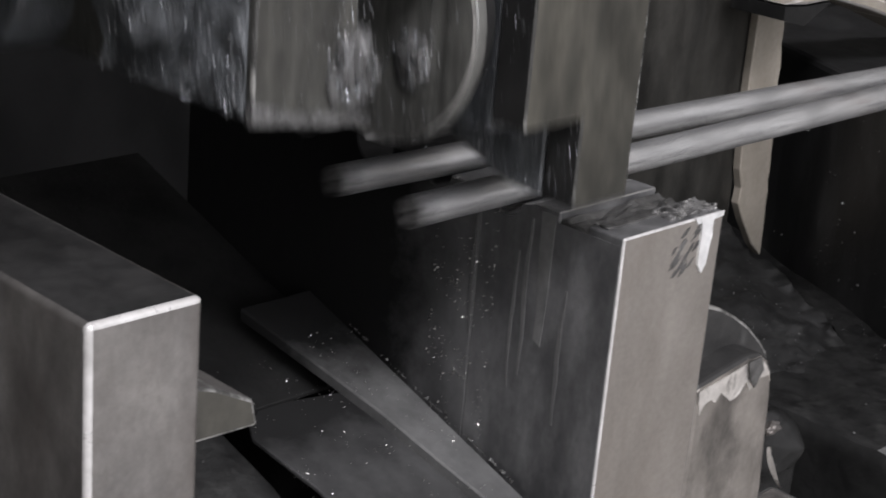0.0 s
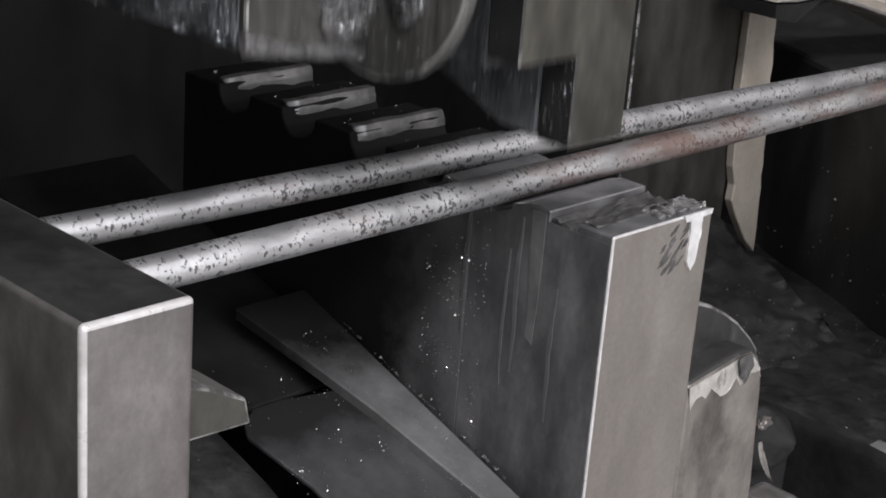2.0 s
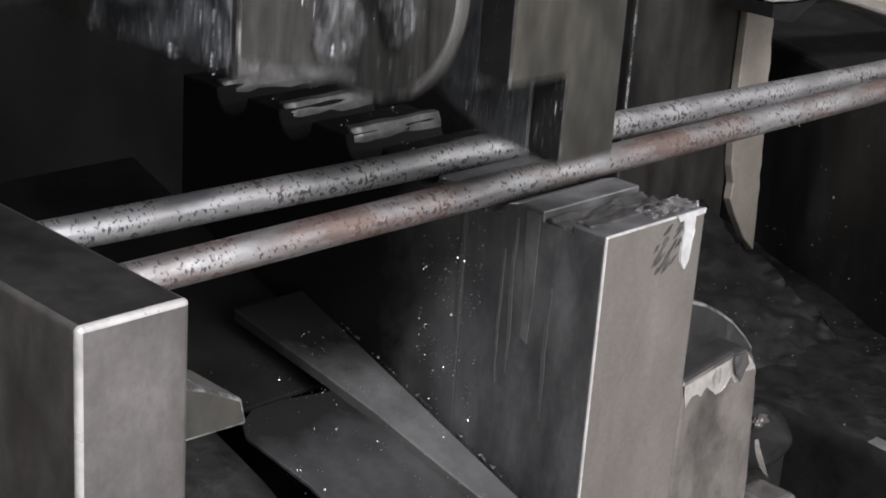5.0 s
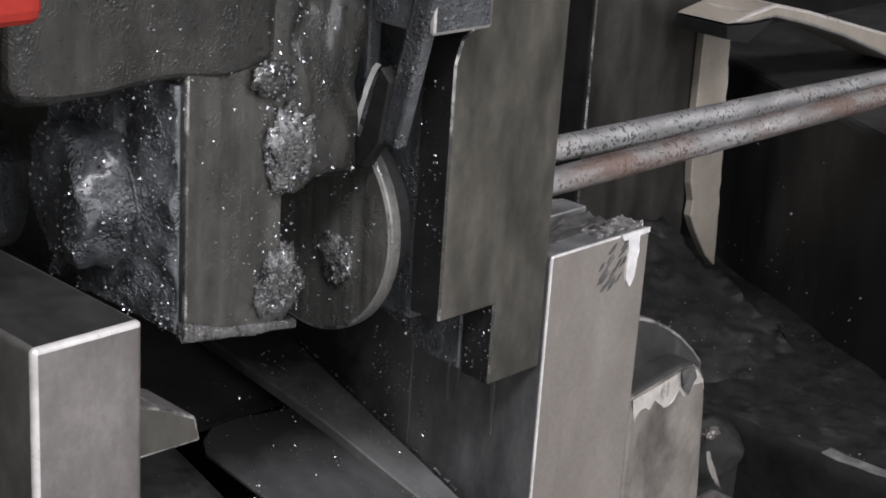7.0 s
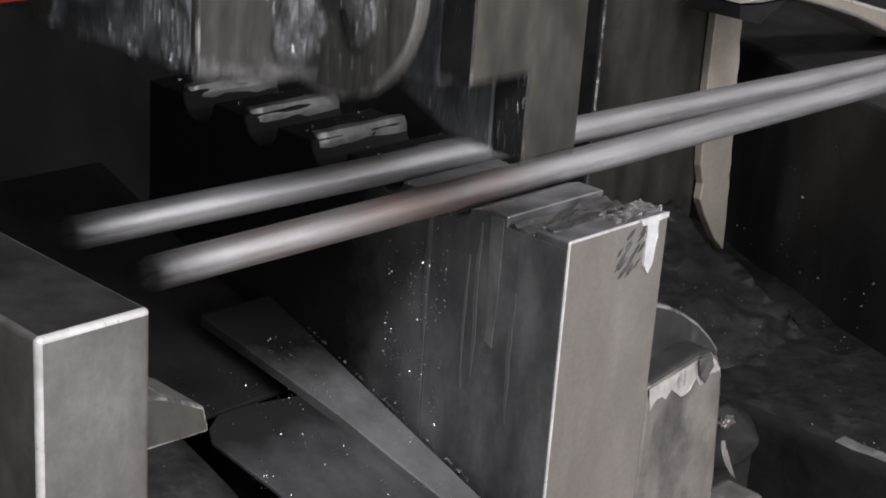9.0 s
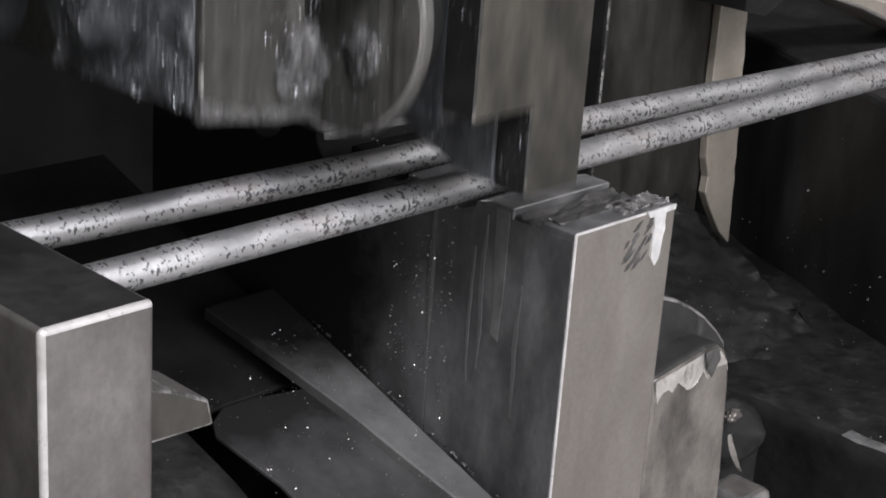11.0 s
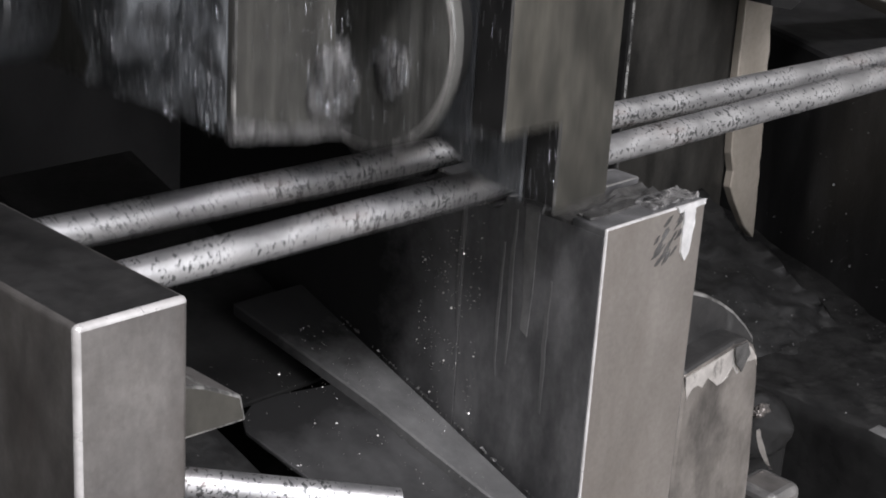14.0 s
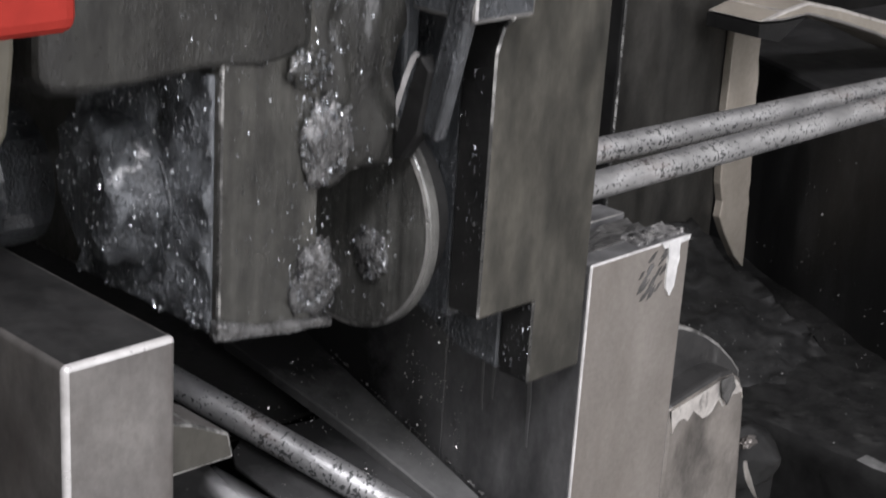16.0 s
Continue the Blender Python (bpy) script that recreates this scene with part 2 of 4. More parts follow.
def bar_material(name="mill_scale_bar", rust_at=(0.56, 0.7), rust_mix=0.45):
    """Mill scale; the pattern closes on itself after one cut length, so that bars butted end to end run through."""
    m, nt, b = nodes_of(name)
    co = nt.nodes.new("ShaderNodeTexCoord")
    sep = nt.nodes.new("ShaderNodeSeparateXYZ")
    nt.links.new(co.outputs["Object"], sep.inputs[0])

    def calc(op, a, v=None):
        n = nt.nodes.new("ShaderNodeMath")
        n.operation = op
        nt.links.new(a, n.inputs[0])
        if v is not None:
            n.inputs[1].default_value = v
        return n.outputs[0]
    ang = calc("MULTIPLY", sep.outputs[0], 2 * math.pi / 0.2646)
    cx, sx = calc("MULTIPLY", calc("COSINE", ang), 0.0421), calc("MULTIPLY", calc("SINE", ang), 0.0421)

    def tex(scale, stretch, detail=5, rough=0.65):
        comb = nt.nodes.new("ShaderNodeCombineXYZ")
        nt.links.new(calc("MULTIPLY", cx, stretch), comb.inputs[0])
        nt.links.new(calc("MULTIPLY", sx, stretch), comb.inputs[1])
        nt.links.new(sep.outputs[1], comb.inputs[2])
        n = nt.nodes.new("ShaderNodeTexNoise")
        n.noise_dimensions = "4D"
        n.inputs["Scale"].default_value, n.inputs["Detail"].default_value, n.inputs["Roughness"].default_value = scale, detail, rough
        nt.links.new(comb.outputs[0], n.inputs["Vector"])
        nt.links.new(sep.outputs[2], n.inputs["W"])
        return n.outputs["Fac"]
    a, fleck, rust, patchy = tex(75, 0.5), tex(360, 1.25, 3, 0.6), tex(45, 0.25), tex(58, 0.6, 3, 0.6)
    both = nt.nodes.new("ShaderNodeMath")
    both.operation, both.inputs[1].default_value = "MULTIPLY_ADD", 0.55
    nt.links.new(patchy, both.inputs[0])
    nt.links.new(fleck, both.inputs[2])
    flake = both.outputs[0]
    col = ramp(nt, a, [(0.3, (0.34, 0.34, 0.345)), (0.7, (0.58, 0.58, 0.58))])
    col = mix(nt, ramp(nt, flake, [(0.845, 0.0), (0.865, 0.85)]), col, (0.06, 0.065, 0.064))
    col = mix(nt, ramp(nt, rust, [(rust_at[0], 0.0), (rust_at[1], rust_mix)]), col, (0.20, 0.125, 0.10))
    nt.links.new(col, b.inputs["Base Color"])
    nt.links.new(ramp(nt, a, [(0.3, 0.36), (0.7, 0.52)]), b.inputs["Roughness"])
    b.inputs["Metallic"].default_value = 0.85
    bump(nt, b, flake, 0.3)
    return m


BAR = bar_material()
RUSTY_BAR = bar_material("rusty_bar", (0.40, 0.58), 0.8)


def plain(name, a, b2, rough, scale=8, metallic=0.0, relief=0.2):
    m, nt, b = nodes_of(name)
    n = noise_of(nt, scale, 7, 0.65)
    nt.links.new(ramp(nt, n, [(0.3, a), (0.7, b2)]), b.inputs["Base Color"])
    b.inputs["Roughness"].default_value, b.inputs["Metallic"].default_value = rough, metallic
    bump(nt, b, noise_of(nt, scale * 14, 4, 0.7), relief)
    return m


RED = plain("red_paint", (0.16, 0.014, 0.010), (0.26, 0.024, 0.017), 0.7, 20)
RED.node_tree.nodes["Principled BSDF"].inputs["Specular IOR Level"].default_value = 0.12
BEIGE = plain("dirty_beige_paint", (0.055, 0.051, 0.038), (0.10, 0.092, 0.07), 0.55, 25)
CONCRETE = plain("workshop_concrete", (0.26, 0.25, 0.24), (0.42, 0.41, 0.39), 0.8, 2.5)
PLASTER = plain("workshop_plaster", (0.5, 0.49, 0.46), (0.62, 0.61, 0.58), 0.85, 1.5)


# ---------------------------------------------------------------- mesh helpers
def put(name, bm, material, parent=None, label="", smooth=False):
    mesh = bpy.data.meshes.new(name)
    bmesh.ops.recalc_face_normals(bm, faces=bm.faces[:])
    for f in bm.faces:
        f.smooth = smooth
    bm.to_mesh(mesh)
    bm.free()
    for one in material if isinstance(material, tuple) else (material,):
        mesh.materials.append(one)
    ob = new(name, mesh)
    ob.parent = parent
    if label:
        tagged(ob, label)
    return ob


def part(name, bm, material, parent, label="", smooth=False):
    return put(name, bm, material, parent, label, smooth)


def box(x0, x1, y0, y1, z0, z1, bevel=0.0, seg=2, bm=None, worn=-1):
    bm = bm or bmesh.new()
    made = bmesh.ops.create_cube(bm, size=1, matrix=Matrix.Translation(((x0 + x1) / 2, (y0 + y1) / 2, (z0 + z1) / 2))
                                 @ Matrix.Diagonal((x1 - x0, y1 - y0, z1 - z0, 1)))
    if bevel:
        edges = {e for v in made["verts"] for e in v.link_edges}
        bmesh.ops.bevel(bm, geom=list(edges), offset=bevel, segments=seg, affect="EDGES", profile=0.5, material=worn)
    return bm


def prism(points, axis, a, b, bevel=0.0, seg=1, bm=None, worn=-1):
    """A flat outline, swept from a to b along the axis; points lie in the other two axes, in order x, y, z."""
    bm = bm or bmesh.new()
    k = "xyz".index(axis)

    def at(p, v):
        c = list(p)
        c.insert(k, v)
        return bm.verts.new(c)
    lo, hi = [at(p, a) for p in points], [at(p, b) for p in points]
    faces = [bm.faces.new(lo), bm.faces.new(hi[::-1])]
    n = len(points)
    for i in range(n):
        faces.append(bm.faces.new((lo[i], hi[i], hi[(i + 1) % n], lo[(i + 1) % n])))
    if bevel:
        bmesh.ops.recalc_face_normals(bm, faces=faces)
        bmesh.ops.bevel(bm, geom=list({e for f in faces for e in f.edges}), offset=bevel, segments=seg, affect="EDGES", profile=0.5, material=worn)
    return bm


def rod(r, length, m, sides=24, bevel=0.0, bm=None):
    bm = bm or bmesh.new()
    made = bmesh.ops.create_cone(bm, cap_ends=True, segments=sides, radius1=r, radius2=r, depth=length, matrix=m)
    if bevel:
        rims = [e for e in {e for v in made["verts"] for e in v.link_edges} if any(len(f.verts) > 4 for f in e.link_faces)]
        bmesh.ops.bevel(bm, geom=rims, offset=bevel, segments=2, affect="EDGES", profile=0.5)
    return bm


def roughen(bm, amount, scale, cuts=0):
    if cuts:
        bmesh.ops.subdivide_edges(bm, edges=bm.edges[:], cuts=cuts, use_grid_fill=True)
    for v in bm.verts:
        v.co += noise.noise_vector(v.co * scale) * amount
    return bm


def flakes(name, spots, size, material, parent=None, seed=0, flat=0.5):
    """Many tiny angular chips, joined: spots are places; their sizes and tilts vary."""
    rnd = random.Random(seed)
    verts, faces = [], []
    for p in spots:
        k = size * (0.35 + 1.3 * rnd.random() ** 3)
        turn = Euler([rnd.uniform(0, 6.28) for _ in range(3)]).to_matrix()
        base = len(verts)
        for q in ((1, 0, -0.5), (-0.6, 0.8, -0.5), (-0.5, -0.9, -0.5), (0.1, 0.1, flat)):
            verts.append(Vector(p) + turn @ Vector(q) * k)
        faces += [(base, base + 1, base + 2), (base, base + 1, base + 3), (base + 1, base + 2, base + 3), (base + 2, base, base + 3)]
    mesh = bpy.data.meshes.new(name)
    mesh.from_pydata(verts, [], faces)
    mesh.materials.append(material)
    ob = new(name, mesh)
    ob.parent = parent
    return tagged(ob, kind="stuff")


def sprinkle(name, ob, n, size, material, parent, seed, toward=(-0.6, -0.6, 0.4)):
    """Chips stuck to those faces of a mesh that look one way."""
    rnd, way = random.Random(seed), Vector(toward).normalized()
    seen = [(p.center + p.normal * 0.0003, p.area) for p in ob.data.polygons if p.normal.dot(way) > 0.25 and noise.noise(p.center * 55 + Vector((seed, 0, 0))) > -0.15]
    picked = rnd.choices([c for c, _ in seen], [a for _, a in seen], k=n)
    jitter = lambda: Vector([rnd.uniform(-0.0006, 0.0006) for _ in range(3)])
    return flakes(name, [c + jitter() for c in picked], size, material, parent, seed)


def strewn(n, seed, lo, hi, patchy=30.0, level=0.0):
    """n places in a box, thicker in some patches than in others."""
    rnd, out = random.Random(seed), []
    for _ in range(n * 40):
        p = Vector([rnd.uniform(a, b) for a, b in zip(lo, hi)])
        if noise.noise(p * patchy + Vector((seed, 3, 1))) > level + 0.35 * (rnd.random() - 0.5):
            out.append(p)
            if len(out) == n:
                break
    return out


def worn_where(bm, keep, other=0):
    """Rubbed edges stay bright only where keep(centre) holds."""
    for f in bm.faces:
        if f.material_index == 1 and not keep(f.calc_center_median()):
            f.material_index = other
    return bm


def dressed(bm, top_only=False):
    """Most faces keep the first material; the top, and for a plate all but its front, take the third."""
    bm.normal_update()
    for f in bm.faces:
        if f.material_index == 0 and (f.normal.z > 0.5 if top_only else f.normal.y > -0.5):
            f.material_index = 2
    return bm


def thing(name, label, category, at=(0, 0, 0), group="", kind=""):
    ob = new(name)
    ob.empty_display_size = 0.02
    ob.location = at
    return tagged(ob, label, category, group, kind)


BAR_Y, BAR_Z, BAR_R = (0.0815, 0.1365), 0.9045, 0.0088


# ---------------------------------------------------------------- workshop
def workshop():
    for name, b, mat in (("floor", (-4, 5, -4.2, 3, -0.1, 0), CONCRETE), ("ceiling", (-4, 5, -4.2, 3, 3.6, 3.7), PLASTER),
                         ("wall_back", (-4, 5, 3, 3.1, 0, 3.6), PLASTER), ("wall_left", (-4.1, -4, -4.2, 3, 0, 3.6), PLASTER),
                         ("wall_right", (5, 5.1, -4.2, 3, 0, 3.6), PLASTER)):
        tagged(put(name, box(*b), mat), kind="structure")
    # unseen front wall with an assumed wide opening around the daylight lamp
    wall = bmesh.new()
    for x0, x1, z0, z1 in ((-4, -3.22, 0, 3.6), (2.22, 5, 0, 3.6), (-3.22, 2.22, 0, 0.78), (-3.22, 2.22, 3.42, 3.6)):
        box(x0, x1, -4.3, -4.2, z0, z1, bm=wall)
    tagged(put("wall_front", wall, PLASTER), kind="structure")


workshop()

# chute: sloping sheets that lead the cut bars forward and down
SLOPE = 0.327


def chute_z(y):
    return 0.7144 + SLOPE * y


def sloped(x0, x1, y0, y1, thick, lift, bevel=0.0006):
    pts = [(y0, chute_z(y0) + lift), (y1, chute_z(y1) + lift), (y1, chute_z(y1) + lift - thick), (y0, chute_z(y0) + lift - thick)]
    return prism(pts, "x", x0, x1, bevel)


def sloped_sheet(outline, thick, lift, bevel=0.0006):
    """A sheet on the chute's slope, its outline given in x, y."""
    bm = prism(outline, "z", -thick, 0.0, bevel)
    for v in bm.verts:
        v.co.z += chute_z(v.co.y) + lift
    return bm


def press_bed():
    bed = thing("press_bed", "black sooty cast-iron bed of a bar shear", "machine bed")
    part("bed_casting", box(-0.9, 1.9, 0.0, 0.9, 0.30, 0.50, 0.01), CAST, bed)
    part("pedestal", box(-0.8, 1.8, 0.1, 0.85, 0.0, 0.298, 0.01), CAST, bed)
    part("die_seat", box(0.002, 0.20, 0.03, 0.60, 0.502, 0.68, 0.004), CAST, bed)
    part("stop_seat", roughen(box(-0.60, -0.122, 0.005, 0.60, 0.502, 0.69, 0.004), 0.002, 30, 5), DUSTY, bed)
    ledge = sloped(-0.30, -0.1215, 0.0, 0.40, 0.03, -0.017, 0)
    bmesh.ops.subdivide_edges(ledge, edges=ledge.edges[:], cuts=18, use_grid_fill=True)
    soot_ledge = part("soot_ledge", roughen(roughen(ledge, 0.004, 40), 0.002, 120), DUSTY, bed, "ledge caked with soot and scale dust", smooth=True)
    sprinkle("scale_dust", soot_ledge, 420, 0.0006, DUST, bed, 17, (0, 0, 1))
    rim = box(0.435, 1.6, -0.02, 0.61, 0.502, 0.62)
    for k, cuts in ((0, 70), (1, 38), (2, 7)):
        along = [e for e in rim.edges if abs((e.verts[0].co - e.verts[1].co).normalized()[k]) > 0.9]
        bmesh.ops.subdivide_edges(rim, edges=along, cuts=cuts, use_grid_fill=True)
    roughen(roughen(rim, 0.006, 12), 0.0025, 45)
    rim.normal_update()
    for face in rim.faces:
        c = face.calc_center_median()
        # left-facing drop takes black, its shade put into the colour
        if face.normal.x < -0.6:
            face.material_index = 1
        elif c.x < 0.4515 and c.y < 0.06 and face.normal.z > 0.3:
            face.material_index = 2
    part("side_casting", rim, (DUSTY, CAST, DUST), bed, "sooty casting strewn with scale dust", smooth=True)
    bank = prism([(0.16, 0.60), (0.22, 0.636), (0.29, 0.668), (0.33, 0.692), (0.3585, 0.704), (0.3585, 0.60)], "x", 0.436, 0.605)
    bmesh.ops.triangulate(bank, faces=bank.faces[:])
    bmesh.ops.subdivide_edges(bank, edges=bank.edges[:], cuts=11, use_grid_fill=True)
    soot_bank = part("soot_bank", roughen(roughen(bank, 0.008, 30), 0.006, 90), DUSTY, bed, "lumpy bank of caked soot", smooth=True)
    sprinkle("scale_dust", soot_bank, 300, 0.0009, DUST, bed, 19)
    for i, (lo, hi, n) in enumerate((((0.44, 0.0, 0.6225), (1.1, 0.6, 0.6225), 900), ((-0.58, 0.01, 0.692), (-0.13, 0.3, 0.692), 420))):
        flakes("scale_dust", strewn(n * 2, 30 + i, lo, hi, 14, 0.0), 0.0007, DUST, bed, 6 + i)
    return bed


press_bed()


def chute():
    ch = thing("bar_chute", "dark oily sheet-steel chute sloping below the blades", "chute")
    # black colour stands in for the shade over the upper chute
    part("upper_sheet", sloped(-0.118, -0.0045, 0.182, 0.42, 0.003, -0.018), CAST, ch, "upper sheet painted black for the shade it lies in")
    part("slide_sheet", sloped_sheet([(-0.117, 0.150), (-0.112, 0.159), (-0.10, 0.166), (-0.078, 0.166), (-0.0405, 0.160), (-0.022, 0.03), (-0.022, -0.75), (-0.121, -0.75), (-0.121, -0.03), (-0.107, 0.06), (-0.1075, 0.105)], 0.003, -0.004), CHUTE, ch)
    spots = [Vector((x, y, chute_z(y) + (-0.0035 if x < -0.042 else 0.0035))) for x, y, z in strewn(420, 21, (-0.115, -0.02, 0), (-0.004, 0.2, 0), 40, 0.0)]
    flakes("scale_chip", spots, 0.00045, BRIGHT, ch, 5)
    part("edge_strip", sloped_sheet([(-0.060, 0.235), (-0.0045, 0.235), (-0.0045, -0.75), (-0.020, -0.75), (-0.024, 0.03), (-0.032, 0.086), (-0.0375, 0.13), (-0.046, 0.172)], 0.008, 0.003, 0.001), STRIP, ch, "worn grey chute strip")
    return ch


chute()


def lump(at, size, seed, bm=None):
    bm = bm or bmesh.new()
    made = bmesh.ops.create_icosphere(bm, subdivisions=4, radius=1)
    for v in made["verts"]:
        c = v.co.copy()
        k = 1 + 0.35 * noise.noise(c * 2.1 + Vector((seed, 0, 0))) + 0.22 * noise.noise(c * 6 + Vector((0, seed, 0))) + 0.1 * noise.noise(c * 14)
        v.co = Vector(at) + Vector((c.x * size[0], c.y * size[1], c.z * size[2])) * k
    return bm


def patch(outline, y, thick, seed, amount=0.0006, cuts=2):
    """A thin uneven flake on a front face: outline in x, z."""
    bm = prism(outline, "y", y - thick, y, 0)
    bmesh.ops.subdivide_edges(bm, edges=bm.edges[:], cuts=cuts, use_grid_fill=True)
    for v in bm.verts:
        v.co += noise.noise_vector(v.co * 260 + Vector((seed, 0, 0))) * amount
        v.co.y = max(min(v.co.y, y + 0.0002), y - thick * 1.3)
    return bm


def lower_die():
    d = thing("lower_die", "ground steel lower shear die with a grooved blade", "shear die")
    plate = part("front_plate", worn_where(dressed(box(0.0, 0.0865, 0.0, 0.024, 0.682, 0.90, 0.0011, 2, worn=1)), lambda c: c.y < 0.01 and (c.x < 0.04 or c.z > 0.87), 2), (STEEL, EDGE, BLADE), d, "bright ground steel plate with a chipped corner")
    # blade with half-round grooves for the bars
    z, rear = 0.8985, 0.1
    grooves = [(BAR_Y[0], 0.0105, 0.0095), (BAR_Y[1], 0.0105, 0.0095), (0.190, 0.0155, 0.016), (0.2535, 0.0155, 0.016), (0.317, 0.0155, 0.016)]

    def comb(which, top=z):
        out = []
        for c, w, deep in which:
            out += [(c - w * math.cos(math.pi * i / 8), top - deep * math.sin(math.pi * i / 8)) for i in range(9)]
        return out
    fore = [(0.044, 0.683), (0.044, 0.9015), (0.062, 0.9015)] + comb(grooves[:1]) + [(rear, z), (rear, 0.683)]
    blade = part("blade", worn_where(prism(fore, "x", 0.0, 0.082, 0.0007, worn=1), lambda c: c.z > 0.886), (BLADE, WORN), d, "dark worn blade with half-round bar grooves")
    aft = [(rear + 0.0005, 0.683), (rear + 0.0005, 0.898)] + comb(grooves[1:2], 0.8995) + [(0.16, 0.903)] + comb(grooves[2:], 0.9035) + [(0.37, 0.9035), (0.37, 0.683)]
    teeth = part("rear_blade", prism(aft, "x", 0.0, 0.080, 0.0009), CHEEK, d, "grooved blade with shade painted in toward its rear")
    # rubbed ridges along the near edges of its teeth
    for k, y in enumerate((0.150, 0.2075, 0.271, 0.3345)):
        ridge = prism([(y - 0.0040, 0.8925), (y - 0.003, 0.9010), (y - 0.0005, 0.9062), (y + 0.0050, 0.9064), (y + 0.007, 0.9025)], "x", 0.006, 0.079)
        bmesh.ops.subdivide_edges(ridge, edges=ridge.edges[:], cuts=7, use_grid_fill=True)
        part("tooth_ridge", roughen(roughen(ridge, 0.0008, 60), 0.0006, 210), RIDGE, teeth, "rubbed ridge of a blade tooth", smooth=True)
        flakes("glint_chip", strewn(26, 70 + k, (0.01, y + 0.006, 0.9037), (0.078, y + 0.028, 0.9037), 60, -0.2), 0.0009, GLINT, d, 80 + k)
    # caked scale between plate and blade
    part("spacer", box(0.0, 0.083, 0.0243, 0.0437, 0.683, 0.884, 0.0), BLADE, d)
    pack = box(0.0002, 0.083, 0.0245, 0.0435, 0.8842, 0.897, 0.001)
    bmesh.ops.subdivide_edges(pack, edges=pack.edges[:], cuts=5, use_grid_fill=True)
    for v in pack.verts:
        if v.co.z > 0.888:
            v.co.z += noise.noise(v.co * 220) * 0.005
    part("packing", pack, CRUST, d, "black crust of scale and grease")
    # bright gouge at the corner, its scratches and a dull halo
    part("gouge", patch([(0.0655, 0.9005), (0.0755, 0.9005), (0.0765, 0.888), (0.0745, 0.872), (0.071, 0.867), (0.0665, 0.872), (0.0665, 0.886)], 0.0, 0.0014, 3), GOUGE, plate, "bright fresh gouge in the steel")
    part("lip", patch([(0.0595, 0.9005), (0.086, 0.9006), (0.0855, 0.8975), (0.062, 0.8965)], 0.0, 0.0010, 5), GOUGE, plate)
    part("burr", roughen(box(0.046, 0.085, 0.004, 0.019, 0.899, 0.9022, 0.0008), 0.0022, 200, 7), BURR, plate, "torn shiny burr")
    part("crust", roughen(box(0.004, 0.05, 0.014, 0.024, 0.899, 0.9012, 0.0006), 0.0016, 240, 6), CRUST, plate)
    rnd = random.Random(4)
    for i in range(24):
        x, zz = 0.041 + 0.0215 * rnd.random(), 0.866 + 0.026 * rnd.random()
        if x + (0.893 - zz) * 0.35 > 0.065:
            x -= 0.009
        ln, w = 0.004 + 0.005 * rnd.random(), 0.0008 + 0.0010 * rnd.random()
        part("scratch", patch([(x, zz), (x + ln * 0.5, zz + ln * 0.42 + w), (x + ln, zz + ln * 0.85), (x + ln * 0.55, zz + ln * 0.42 - w)], 0.0, 0.0004, i, 0.0002), CRUST, plate)
    cheek = [(0.0014, 0.684), (0.0014, 0.8955), (0.0445, 0.8955), (0.0445, 0.9003), (0.062, 0.9003)] + comb(grooves[:1]) + [(rear - 0.0006, z), (rear - 0.0006, 0.684)]
    part("cheek", prism(cheek, "x", -0.0005, -0.0001), BLADE, blade, "dark rubbed side of the blade")
    streak = [(0.046, 0.899), (0.056, 0.899), (0.055, 0.87), (0.053, 0.84), (0.0535, 0.825), (0.048, 0.822), (0.0465, 0.85)]
    part("streak", prism(streak, "x", -0.0008, -0.0005), STREAK, blade, "pale rubbed streak")
    for y0, wide, z0, z1 in ((0.0615, 0.003, 0.80, 0.893), (0.0695, 0.0022, 0.79, 0.872), (0.0335, 0.003, 0.78, 0.86), (0.1015, 0.0025, 0.81, 0.885)):
        edge = [(y0 + wide * noise.noise(Vector((y0 * 90, q * 0.6, 2))) * 0.5, z0 + (z1 - z0) * q / 8) for q in range(9)]
        part("streak", prism(edge + [(y + wide * math.sin(math.pi * (0.12 + 0.76 * q / 8)), z) for q, (y, z) in reversed(list(enumerate(edge)))], "x", -0.0008, -0.0005), STREAK, blade)
    spots = [Vector((-0.0005, y, z)) for _, y, z in strewn(330, 8, (0, 0.085, 0.74), (0, 0.135, 0.90), 45, -0.05)]
    flakes("scale_chip", spots, 0.0007, BRIGHT, d, 3)
    flakes("crack_chip", [Vector((-0.003, y, chute_z(y) + 0.004)) for _, y, z in strewn(120, 12, (0, 0.0, 0), (0, 0.2, 0), 60, -0.2)], 0.0012, CRUST, d, 4)
    return d


lower_die()


def stop_block():
    s = thing("bar_stop", "worn steel block that stops the fed bars", "stop block")
    # top painted darker than the sides, as little light reflects from it
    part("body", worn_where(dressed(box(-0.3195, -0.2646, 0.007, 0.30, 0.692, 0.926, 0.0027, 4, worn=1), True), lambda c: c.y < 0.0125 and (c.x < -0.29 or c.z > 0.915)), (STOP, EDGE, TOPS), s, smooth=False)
    lug = prism([(-0.2645, 0.880), (-0.245, 0.8735), (-0.2235, 0.8625), (-0.2205, 0.849), (-0.2645, 0.8505)], "y", 0.022, 0.06, 0.0016, 2, worn=1)
    # lighter steel on the lug's top paints in the light it catches
    part("lug", dressed(lug, True), (OILY, NICK, STOP), s, "short steel lug with a bevelled end")
    return s


stop_block()


